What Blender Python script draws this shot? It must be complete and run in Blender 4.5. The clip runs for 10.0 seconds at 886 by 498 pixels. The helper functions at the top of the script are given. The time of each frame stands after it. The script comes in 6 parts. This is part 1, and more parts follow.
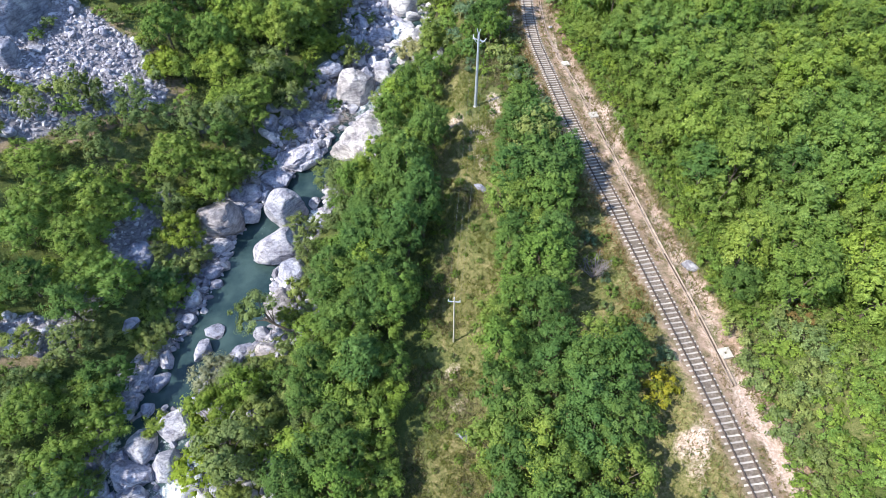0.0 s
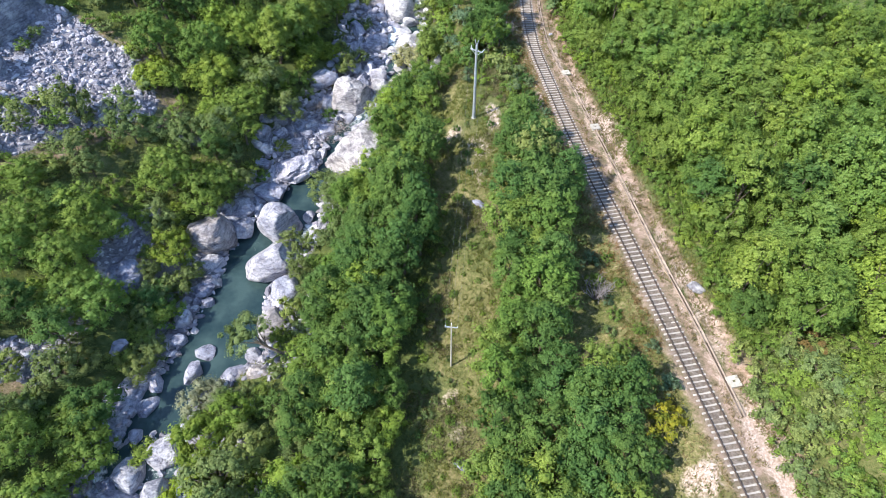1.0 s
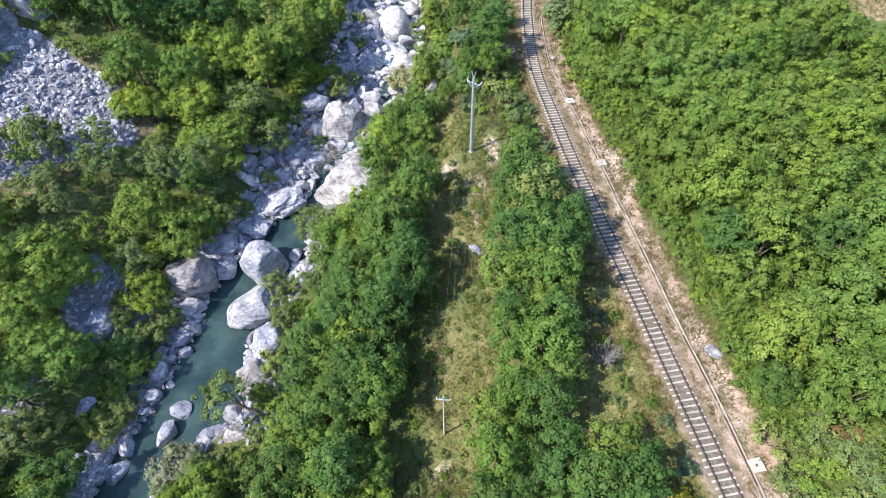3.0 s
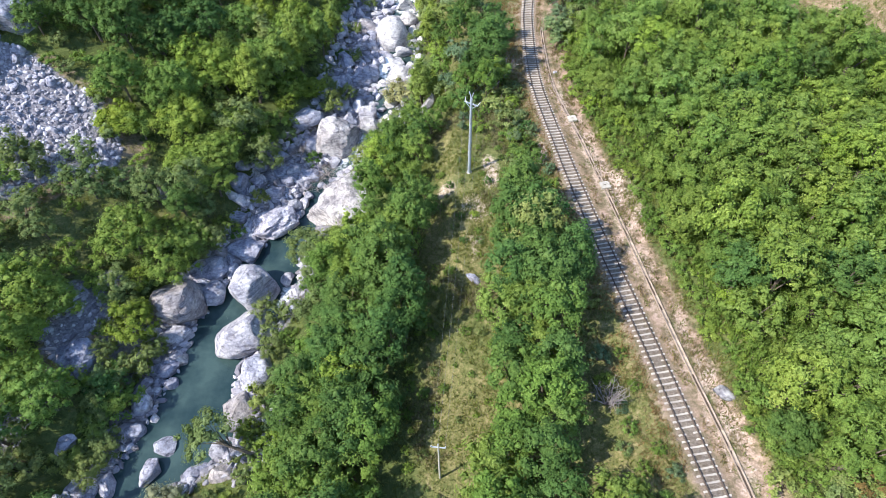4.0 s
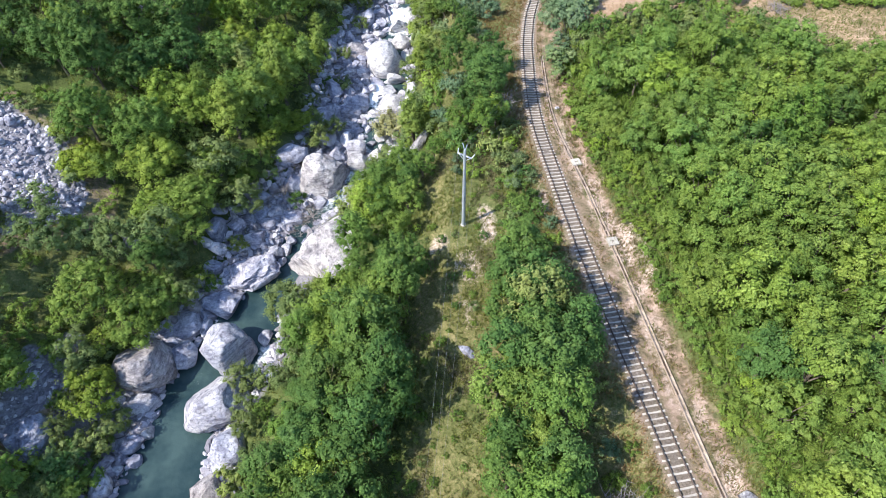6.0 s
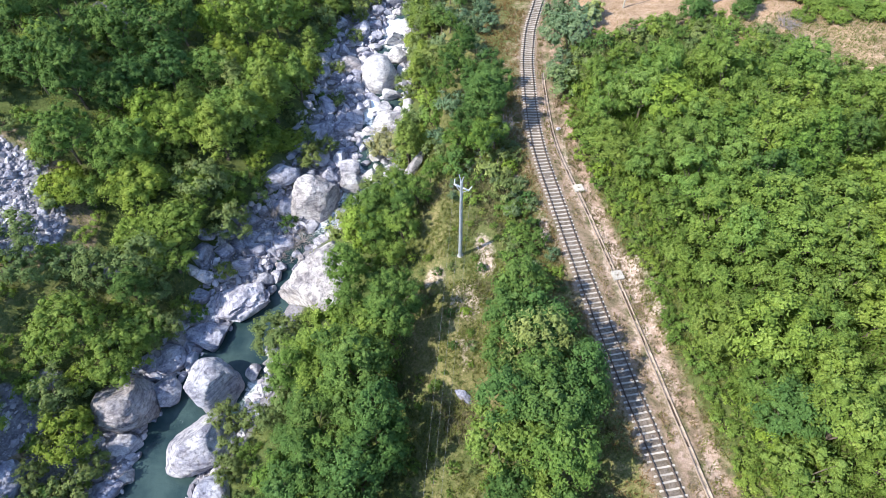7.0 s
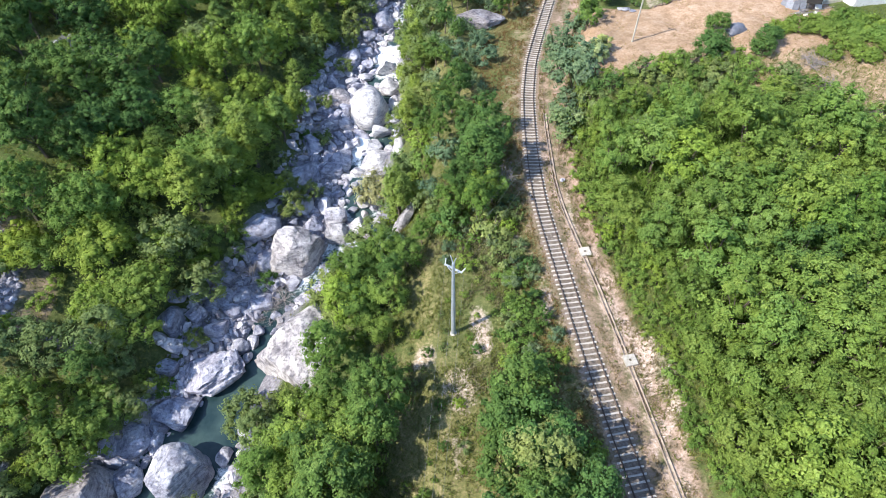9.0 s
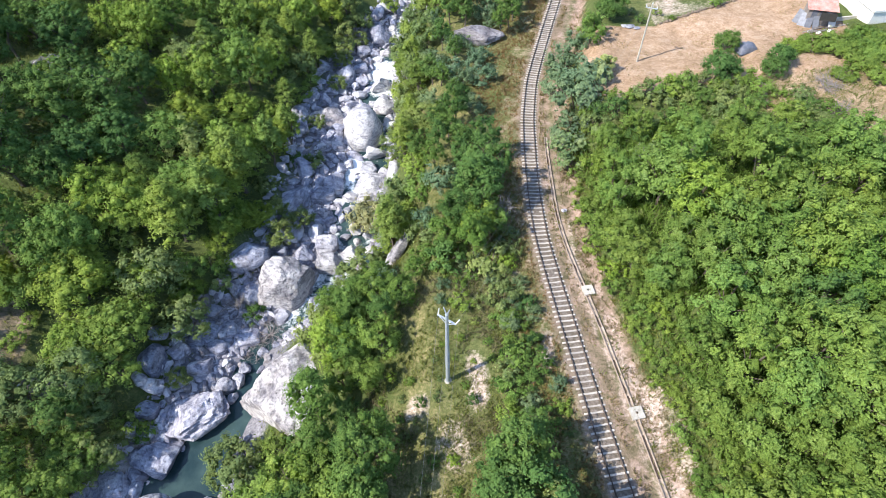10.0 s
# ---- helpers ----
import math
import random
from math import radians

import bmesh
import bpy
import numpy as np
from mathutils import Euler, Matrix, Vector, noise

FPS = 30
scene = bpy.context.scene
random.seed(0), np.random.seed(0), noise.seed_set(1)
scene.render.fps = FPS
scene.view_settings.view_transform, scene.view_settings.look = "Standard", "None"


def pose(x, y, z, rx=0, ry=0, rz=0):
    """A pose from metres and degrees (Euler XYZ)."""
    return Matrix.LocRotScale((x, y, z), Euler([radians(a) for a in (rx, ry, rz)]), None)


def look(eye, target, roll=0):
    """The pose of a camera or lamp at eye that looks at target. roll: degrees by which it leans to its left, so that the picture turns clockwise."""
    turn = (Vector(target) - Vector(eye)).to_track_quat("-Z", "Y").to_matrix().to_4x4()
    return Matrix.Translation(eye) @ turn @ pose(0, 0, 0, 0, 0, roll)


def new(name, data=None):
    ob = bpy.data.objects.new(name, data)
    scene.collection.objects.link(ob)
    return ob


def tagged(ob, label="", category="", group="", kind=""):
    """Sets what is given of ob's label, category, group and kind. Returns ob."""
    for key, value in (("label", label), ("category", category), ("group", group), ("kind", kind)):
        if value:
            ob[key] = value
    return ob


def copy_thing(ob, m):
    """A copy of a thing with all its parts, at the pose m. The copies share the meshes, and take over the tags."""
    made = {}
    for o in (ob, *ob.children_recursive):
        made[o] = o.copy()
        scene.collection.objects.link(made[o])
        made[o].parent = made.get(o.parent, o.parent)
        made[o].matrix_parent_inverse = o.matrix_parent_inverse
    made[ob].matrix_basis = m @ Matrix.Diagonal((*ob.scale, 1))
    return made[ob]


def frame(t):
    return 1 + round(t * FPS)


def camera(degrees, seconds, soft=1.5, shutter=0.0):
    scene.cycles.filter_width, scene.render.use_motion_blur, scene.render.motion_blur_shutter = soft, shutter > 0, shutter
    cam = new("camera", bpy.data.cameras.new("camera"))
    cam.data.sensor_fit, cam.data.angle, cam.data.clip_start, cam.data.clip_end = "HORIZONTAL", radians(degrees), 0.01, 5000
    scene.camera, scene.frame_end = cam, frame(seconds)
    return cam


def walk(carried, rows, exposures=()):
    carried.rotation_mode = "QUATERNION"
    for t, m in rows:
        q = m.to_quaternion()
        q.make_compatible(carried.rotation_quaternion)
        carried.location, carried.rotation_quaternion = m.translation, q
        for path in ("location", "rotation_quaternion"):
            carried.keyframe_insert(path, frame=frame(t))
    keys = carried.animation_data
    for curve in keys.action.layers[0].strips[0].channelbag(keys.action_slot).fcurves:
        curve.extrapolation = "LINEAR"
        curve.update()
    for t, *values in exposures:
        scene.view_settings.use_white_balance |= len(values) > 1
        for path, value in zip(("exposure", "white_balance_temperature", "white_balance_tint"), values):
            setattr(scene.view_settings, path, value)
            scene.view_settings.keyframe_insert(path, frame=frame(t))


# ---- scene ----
cam = camera(76.5, 10.0, soft=0.9)
PATH = [
    (0, (0.604, -3.826, 53.336), (0.576, -2.537, 51.807), -0.5),
    (0.5, (0.722, -2.064, 53.308), (0.695, -0.777, 51.777), -0.5),
    (1, (0.957, -0.128, 53.288), (0.928, 1.155, 51.754), -0.7),
    (1.5, (1.25, 1.906, 53.185), (1.217, 3.188, 51.651), -0.8),
    (2, (1.418, 3.951, 53.115), (1.384, 5.234, 51.581), -0.9),
    (2.5, (1.665, 6.237, 53.123), (1.629, 7.517, 51.586), -0.9),
    (4, (2.517, 13.41, 52.786), (2.473, 14.689, 51.248), -1.2),
    (4.5, (2.699, 16.035, 52.775), (2.655, 17.31, 51.234), -1.2),
    (5, (3.0, 18.543, 52.599), (2.955, 19.82, 51.06), -1.2),
    (5.5, (3.223, 21.14, 52.488), (3.179, 22.417, 50.95), -1.2),
    (7, (3.797, 29.108, 52.2), (3.753, 30.385, 50.662), -1.2),
    (7.5, (4.058, 31.844, 52.141), (4.013, 33.121, 50.603), -1.3),
    (8, (4.268, 34.677, 52.084), (4.222, 35.952, 50.544), -1.3),
    (8.5, (4.42, 37.259, 52.037), (4.375, 38.534, 50.497), -1.3),
    (9, (4.637, 40.27, 51.923), (4.591, 41.547, 50.385), -1.3),
    (9.5, (4.963, 42.874, 51.826), (4.914, 44.151, 50.288), -1.4),
    (10, (5.295, 45.963, 51.736), (5.244, 47.242, 50.199), -1.5),
]
walk(cam, [(t, look(eye, target, roll)) for t, eye, target, roll in PATH])

# ---- light ----
SUN_EL, SUN_AZ = radians(46), math.atan2(-0.41, -0.91)
world = bpy.data.worlds.new("sky")
scene.world = world
world.use_nodes = True
wn = world.node_tree
sky = wn.nodes.new("ShaderNodeTexSky")
sky.sky_type, sky.sun_disc = "NISHITA", False
sky.sun_elevation, sky.sun_rotation = SUN_EL, math.pi / 2 - SUN_AZ
sky.altitude, sky.dust_density, sky.ozone_density = 600, 0.8, 2.4
background = wn.nodes["Background"]
wn.links.new(sky.outputs[0], background.inputs[0])
background.inputs[1].default_value = 0.15
sun = new("sun", bpy.data.lights.new("sun", "SUN"))
sun.data.energy, sun.data.angle, sun.data.color = 3.1, radians(0.6), (1.0, 0.95, 0.86)
SUN_FROM = Vector((math.cos(SUN_AZ) * math.cos(SUN_EL), math.sin(SUN_AZ) * math.cos(SUN_EL), math.sin(SUN_EL)))
sun.matrix_world = look(SUN_FROM * 200, (0, 0, 0))
scene.view_settings.exposure = 1.48


# ---- materials ----
class Nodes:
    """Short ways to write a node material."""

    def __init__(self, name):
        self.mat = bpy.data.materials.new(name)
        self.mat.use_nodes = True
        self.t = self.mat.node_tree
        self.bsdf = self.t.nodes["Principled BSDF"]
        self.out = self.t.nodes["Material Output"]

    def node(self, kind, **given):
        n = self.t.nodes.new(kind)
        for key, value in given.items():
            n.inputs[key.replace("_", " ")].default_value = value
        return n

    def link(self, a, b):
        self.t.links.new(a, b)

    def where(self, kind="Object"):
        return self.t.nodes.new("ShaderNodeTexCoord").outputs[kind]

    def noise(self, at, scale, detail=4.0, rough=0.55):
        n = self.node("ShaderNodeTexNoise", Scale=scale, Detail=detail, Roughness=rough)
        self.link(at, n.inputs["Vector"])
        return n.outputs["Fac"]

    def ramp(self, fac, *stops):
        n = self.t.nodes.new("ShaderNodeValToRGB")
        e = n.color_ramp.elements
        while len(e) < len(stops):
            e.new(0.5)
        for el, (at, c) in zip(e, stops):
            el.position, el.color = at, (*c, 1) if len(c) == 3 else (c[0], c[0], c[0], 1)
        self.link(fac, n.inputs[0])
        return n.outputs[0]

    def mix(self, fac, a, b, blend="MIX"):
        n = self.t.nodes.new("ShaderNodeMix")
        n.data_type, n.blend_type = "RGBA", blend
        for value, i in ((fac, 0), (a, 6), (b, 7)):
            if isinstance(value, (int, float)):
                n.inputs[i].default_value = value if i == 0 else (value, value, value, 1)
            elif isinstance(value, tuple):
                n.inputs[i].default_value = (*value, 1)
            else:
                self.link(value, n.inputs[i])
        return n.outputs[2]

    def maths(self, op, a, b=0.0):
        n = self.t.nodes.new("ShaderNodeMath")
        n.operation = op
        for value, i in ((a, 0), (b, 1)):
            if isinstance(value, (int, float)):
                n.inputs[i].default_value = value
            else:
                self.link(value, n.inputs[i])
        return n.outputs[0]

    def attr(self, name):
        n = self.t.nodes.new("ShaderNodeAttribute")
        n.attribute_name = name
        return n.outputs["Fac"]

    def bump(self, height, strength, distance):
        n = self.node("ShaderNodeBump", Strength=strength, Distance=distance)
        self.link(height, n.inputs["Height"])
        self.link(n.outputs[0], self.bsdf.inputs["Normal"])

    def finish(self, color, rough=0.8, spec=0.3, metal=0.0):
        if isinstance(color, tuple):
            self.bsdf.inputs["Base Color"].default_value = (*color, 1)
        else:
            self.link(color, self.bsdf.inputs["Base Color"])
        if isinstance(rough, (int, float)):
            self.bsdf.inputs["Roughness"].default_value = rough
        else:
            self.link(rough, self.bsdf.inputs["Roughness"])
        self.bsdf.inputs["Specular IOR Level"].default_value = spec
        self.bsdf.inputs["Metallic"].default_value = metal
        return self.mat


def rnd_of(n):
    return n.t.nodes.new("ShaderNodeObjectInfo").outputs["Random"]


def foliage(name, dark, mid, light, through_light=0.35):
    """Leaves: each spray and each plant has its own tint; some light passes through."""
    n = Nodes(name)
    at = n.where()
    geo = n.t.nodes.new("ShaderNodeNewGeometry")
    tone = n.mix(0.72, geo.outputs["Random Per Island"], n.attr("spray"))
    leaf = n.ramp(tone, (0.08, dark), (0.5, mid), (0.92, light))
    plant = n.ramp(rnd_of(n), (0.0, (0.66, 0.76, 0.72)), (0.25, (0.94, 0.94, 0.86)), (0.5, (0.84, 0.96, 0.98)), (0.75, (1.06, 1.04, 0.92)), (0.92, (1.14, 1.13, 0.92)), (1.0, (1.24, 1.24, 0.86)))
    patch = n.ramp(n.noise(at, 0.9, 3), (0.3, (0.8, 0.84, 0.8)), (0.7, (1.15, 1.12, 1.0)))
    leaflet = n.noise(at, 9.0, 2, 0.6)
    fine = n.ramp(leaflet, (0.35, (0.80, 0.75, 0.78)), (0.61, (1.48, 1.39, 1.41)))
    color = n.mix(1.0, n.mix(1.0, n.mix(1.0, leaf, plant, "MULTIPLY"), patch, "MULTIPLY"), fine, "MULTIPLY")
    n.finish(color, 0.62, 0.10)
    n.bump(n.mix(0.4, leaflet, n.noise(at, 3.5, 2)), 0.9, 0.16)
    tr = n.t.nodes.new("ShaderNodeBsdfTranslucent")
    n.link(n.mix(1.0, color, (1.15, 1.14, 0.68), "MULTIPLY"), tr.inputs[0])
    ms = n.t.nodes.new("ShaderNodeMixShader")
    ms.inputs[0].default_value = through_light
    n.link(n.bsdf.outputs[0], ms.inputs[1])
    n.link(tr.outputs[0], ms.inputs[2])
    n.link(ms.outputs[0], n.out.inputs[0])
    return n.mat


LEAF_OAK = foliage("leaf_oak", (0.122, 0.196, 0.048), (0.178, 0.270, 0.068), (0.244, 0.340, 0.102), 0.45)
LEAF_BEAM = foliage("leaf_hornbeam", (0.126, 0.195, 0.049), (0.184, 0.268, 0.070), (0.250, 0.335, 0.108), 0.45)
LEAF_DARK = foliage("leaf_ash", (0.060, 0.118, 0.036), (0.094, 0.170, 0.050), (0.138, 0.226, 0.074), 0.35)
LEAF_OLIVE = foliage("leaf_willow", (0.110, 0.154, 0.058), (0.168, 0.222, 0.086), (0.235, 0.290, 0.132), 0.35)
LEAF_YELLOW = foliage("leaf_poplar", (0.124, 0.188, 0.046), (0.184, 0.260, 0.066), (0.250, 0.326, 0.105), 0.38)
LEAF_GOLD = foliage("leaf_golden_willow", (0.128, 0.184, 0.036), (0.200, 0.282, 0.054), (0.282, 0.366, 0.090), 0.42)
LEAF_AUTUMN = foliage("leaf_autumn", (0.150, 0.190, 0.035), (0.330, 0.310, 0.040), (0.520, 0.450, 0.060))
LEAF_GREY = foliage("leaf_grey", (0.165, 0.177, 0.120), (0.250, 0.262, 0.180), (0.330, 0.342, 0.245))
LEAF_BLUE = foliage("leaf_bluish", (0.081, 0.135, 0.078), (0.144, 0.212, 0.124), (0.220, 0.282, 0.184))
GRASS = foliage("grass_blades", (0.140, 0.166, 0.052), (0.235, 0.245, 0.092), (0.370, 0.335, 0.170))
RUSTY = foliage("rusty_grass", (0.180, 0.112, 0.060), (0.285, 0.190, 0.105), (0.370, 0.265, 0.160), 0.2)
STRAW = foliage("dry_grass", (0.160, 0.135, 0.080), (0.260, 0.215, 0.135), (0.370, 0.310, 0.205), 0.2)


def bark_mat(name, a, b):
    n = Nodes(name)
    at = n.where()
    n.finish(n.ramp(n.noise(at, 3.0, 6), (0.3, a), (0.7, b)), 0.9, 0.2)
    n.bump(n.noise(at, 14.0, 5), 0.6, 0.03)
    return n.mat


BARK = bark_mat("bark", (0.07, 0.055, 0.042), (0.17, 0.145, 0.115))
DEADWOOD = bark_mat("dead_wood", (0.15, 0.13, 0.125), (0.29, 0.26, 0.25))


def stone_mat(name, dark, mid, light, scale=1.0, brown=0.35):
    """Limestone: broad stains, grain, thin dark cracks."""
    n = Nodes(name)
    at = n.where()
    shift = n.node("ShaderNodeVectorMath")
    shift.operation = "ADD"
    comb = n.t.nodes.new("ShaderNodeCombineXYZ")
    for i in range(3):
        n.link(n.maths("MULTIPLY", rnd_of(n), 31.0 + 17 * i), comb.inputs[i])
    n.link(at, shift.inputs[0])
    n.link(comb.outputs[0], shift.inputs[1])
    p = shift.outputs[0]
    broad = n.ramp(n.noise(p, 0.45 * scale, 5, 0.65), (0.32, dark), (0.5, mid), (0.66, light))
    fine = n.ramp(n.noise(p, 4.5 * scale, 6, 0.7), (0.3, (0.64, 0.635, 0.65)), (0.62, (1.06, 1.06, 1.06)))
    stain = n.ramp(n.noise(p, 0.8 * scale, 5, 0.6), (0.52, (0.0,)), (0.76, (brown,)))
    color = n.mix(stain, n.mix(1.0, broad, fine, "MULTIPLY"), (0.27, 0.22, 0.17))
    tone = n.ramp(rnd_of(n), (0.0, (0.78, 0.79, 0.82)), (0.6, (1.0, 1.0, 1.0)), (1.0, (1.1, 1.07, 1.04)))
    flat = n.node("ShaderNodeMapping")
    flat.inputs["Scale"].default_value = (0.5, 0.5, 2.6)
    flat.inputs["Rotation"].default_value = (0.35, 0.2, 0)
    n.link(p, flat.inputs["Vector"])
    beds = n.ramp(n.noise(flat.outputs[0], 1.2 * scale, 6, 0.7), (0.38, (0.55, 0.55, 0.60)), (0.53, (1.0, 1.0, 1.0)))
    pits = n.ramp(n.noise(p, 2.4 * scale, 9, 0.78), (0.36, (0.54, 0.54, 0.58)), (0.47, (1.0, 1.0, 1.0)), (0.72, (1.08, 1.08, 1.08)))
    n.finish(n.mix(1.0, n.mix(1.0, n.mix(1.0, color, tone, "MULTIPLY"), beds, "MULTIPLY"), pits, "MULTIPLY"), 0.88, 0.2)
    n.bump(n.mix(0.5, n.noise(p, 2.2 * scale, 9, 0.75), pits), 1.0, 0.3 / scale)
    return n.mat


LIME = stone_mat("limestone", (0.235, 0.24, 0.305), (0.45, 0.453, 0.528), (0.635, 0.635, 0.70))
LIME_WHITE = stone_mat("white_limestone", (0.25, 0.255, 0.315), (0.445, 0.443, 0.485), (0.635, 0.628, 0.652), brown=0.26)
# limestone with sunlit brightness in its colour, for the upper rapids
LIME_PALE_SUNLIT = stone_mat("pale_limestone", (0.37, 0.362, 0.38), (0.585, 0.57, 0.575), (0.76, 0.74, 0.735), brown=0.18)
LIME_GREY = stone_mat("grey_limestone", (0.18, 0.187, 0.24), (0.34, 0.35, 0.42), (0.53, 0.54, 0.61))
LIME_PINK = stone_mat("pinkish_limestone", (0.24, 0.215, 0.22), (0.37, 0.34, 0.34), (0.50, 0.47, 0.47))
LIME_CREAM = stone_mat("cream_limestone", (0.235, 0.222, 0.235), (0.44, 0.422, 0.428), (0.63, 0.61, 0.605), 1.0, 0.34)


def scatter_stone_mat(name, a, b, c):
    n = Nodes(name)
    geo = n.t.nodes.new("ShaderNodeNewGeometry")
    tone = n.ramp(geo.outputs["Random Per Island"], (0.0, a), (0.55, b), (1.0, c))
    fine = n.ramp(n.noise(n.where(), 6.0, 5, 0.7), (0.3, (0.7, 0.7, 0.72)), (0.65, (1.05, 1.05, 1.05)))
    n.finish(n.mix(1.0, tone, fine, "MULTIPLY"), 0.9, 0.2)
    n.bump(n.noise(n.where(), 9.0, 5), 0.5, 0.05)
    return n.mat


RUBBLE = scatter_stone_mat("rubble_stone", (0.17, 0.163, 0.192), (0.345, 0.33, 0.365), (0.57, 0.55, 0.59))


def plain_mat(name, a, b, scale, rough=0.7, spec=0.3, metal=0.0, bump=0.4, depth=0.01):
    n = Nodes(name)
    at = n.where()
    c = n.ramp(n.noise(at, scale, 5, 0.65), (0.3, a), (0.7, b))
    fine = n.ramp(n.noise(at, scale * 7, 4), (0.3, (0.86, 0.86, 0.86)), (0.7, (1.06, 1.06, 1.06)))
    tone = n.ramp(rnd_of(n), (0.0, (0.84, 0.84, 0.84)), (1.0, (1.1, 1.09, 1.07)))
    n.finish(n.mix(1.0, n.mix(1.0, c, fine, "MULTIPLY"), tone, "MULTIPLY"), rough, spec, metal)
    n.bump(n.noise(at, scale * 5, 5), bump, depth)
    return n.mat


CONCRETE = plain_mat("sleeper_concrete", (0.32, 0.285, 0.255), (0.52, 0.48, 0.44), 2.2, 0.85)
GUTTER = plain_mat("gutter_concrete", (0.21, 0.165, 0.135), (0.46, 0.37, 0.31), 0.9, 0.9)
COVER = plain_mat("cover_concrete", (0.36, 0.33, 0.29), (0.50, 0.47, 0.43), 2.0, 0.85)
DARK = plain_mat("dark_hollow", (0.02, 0.02, 0.02), (0.04, 0.035, 0.03), 3.0, 0.95)
RUST = plain_mat("rail_rust", (0.06, 0.044, 0.038), (0.12, 0.09, 0.075), 5.0, 0.7, 0.3, 0.1)
GALVANISED = plain_mat("galvanised_steel", (0.36, 0.40, 0.46), (0.50, 0.54, 0.60), 1.5, 0.5, 0.5, 0.35)
POLE_GREY = plain_mat("weathered_pole", (0.40, 0.375, 0.32), (0.54, 0.51, 0.45), 2.0, 0.85)
PORCELAIN = plain_mat("insulator_glaze", (0.55, 0.58, 0.60), (0.72, 0.75, 0.78), 8.0, 0.25, 0.5)
WIRE = plain_mat("wire_metal", (0.16, 0.16, 0.165), (0.26, 0.26, 0.265), 1.0, 0.6, 0.4, 0.3)
PLASTER = plain_mat("white_plaster", (0.74, 0.73, 0.71), (0.84, 0.83, 0.81), 0.8, 0.8)
PLANK = plain_mat("grey_board", (0.17, 0.15, 0.14), (0.33, 0.30, 0.28), 3.0, 0.85)
RED_SHEET = plain_mat("faded_red_sheet", (0.38, 0.12, 0.09), (0.60, 0.36, 0.31), 1.3, 0.6)
TARP = plain_mat("grey_blue_sheet", (0.07, 0.08, 0.11), (0.17, 0.18, 0.22), 1.5, 0.5)


def ground_mat():
    n = Nodes("ground_cover")
    at = n.where("Object")
    big, midn, fine = n.noise(at, 0.12, 5, 0.6), n.noise(at, 0.7, 5, 0.65), n.noise(at, 3.2, 6, 0.7)
    green = n.ramp(n.mix(0.5, midn, fine), (0.32, (0.034, 0.048, 0.016)), (0.5, (0.085, 0.112, 0.036)), (0.70, (0.150, 0.170, 0.066)))
    straw = n.ramp(n.mix(0.35, fine, midn), (0.32, (0.074, 0.088, 0.030)), (0.5, (0.160, 0.155, 0.064)), (0.68, (0.330, 0.270, 0.155)))
    earth = n.ramp(midn, (0.3, (0.195, 0.135, 0.108)), (0.55, (0.335, 0.235, 0.190)), (0.75, (0.460, 0.352, 0.305)))
    pale = n.ramp(fine, (0.3, (0.29, 0.20, 0.155)), (0.5, (0.50, 0.39, 0.34)), (0.7, (0.68, 0.60, 0.56)))
    stone = n.ramp(fine, (0.3, (0.10, 0.098, 0.118)), (0.5, (0.205, 0.20, 0.23)), (0.7, (0.36, 0.355, 0.385)))

    def over(base, attr, color, soft=0.22):
        k = n.maths("ADD", n.attr(attr), n.maths("MULTIPLY", n.maths("SUBTRACT", n.mix(0.5, midn, fine), 0.5), 1.3))
        return n.mix(n.ramp(k, (0.5 - soft, (0.0,)), (0.5 + soft, (1.0,))), base, color)

    grain = n.ramp(n.noise(at, 13.0, 3, 0.7), (0.3, (0.62, 0.61, 0.6)), (0.65, (1.14, 1.14, 1.14)))
    tan = n.ramp(n.mix(0.5, midn, fine), (0.34, (0.20, 0.128, 0.078)), (0.5, (0.345, 0.238, 0.160)), (0.66, (0.46, 0.350, 0.265)))
    c = over(over(over(over(over(green, "straw", straw, 0.35), "earth", earth), "stone", stone), "pale", pale), "field", tan)
    c = over(c, "bed", n.ramp(fine, (0.3, (0.075, 0.062, 0.055)), (0.5, (0.150, 0.128, 0.113)), (0.7, (0.26, 0.228, 0.205))), 0.3)
    c = n.mix(1.0, c, grain, "MULTIPLY")
    c = n.mix(1.0, c, n.ramp(big, (0.3, (0.85, 0.85, 0.82)), (0.7, (1.18, 1.16, 1.14))), "MULTIPLY")
    n.finish(c, 0.95, 0.1)
    n.bump(n.mix(0.5, midn, fine), 0.9, 0.25)
    return n.mat


def water_mat():
    n = Nodes("river_water")
    at = n.where("Object")
    ripple = n.noise(at, 2.4, 4, 0.6)
    depth = n.ramp(n.noise(at, 0.25, 3), (0.35, (0.016, 0.034, 0.038)), (0.65, (0.042, 0.072, 0.070)))
    k = n.maths("ADD", n.attr("foam"), n.maths("MULTIPLY", n.maths("SUBTRACT", n.noise(at, 1.5, 9, 0.72), 0.5), 2.0))
    foam = n.ramp(k, (0.45, (0.0,)), (0.95, (1.0,)))
    n.finish(n.mix(foam, depth, (0.78, 0.82, 0.84)), n.ramp(foam, (0.0, (0.09,)), (1.0, (0.7,))), 0.5)
    n.bsdf.inputs["IOR"].default_value = 1.33
    n.bump(n.mix(foam, ripple, n.noise(at, 5.0, 6)), 0.35, 0.12)
    return n.mat


GROUND, WATER = ground_mat(), water_mat()


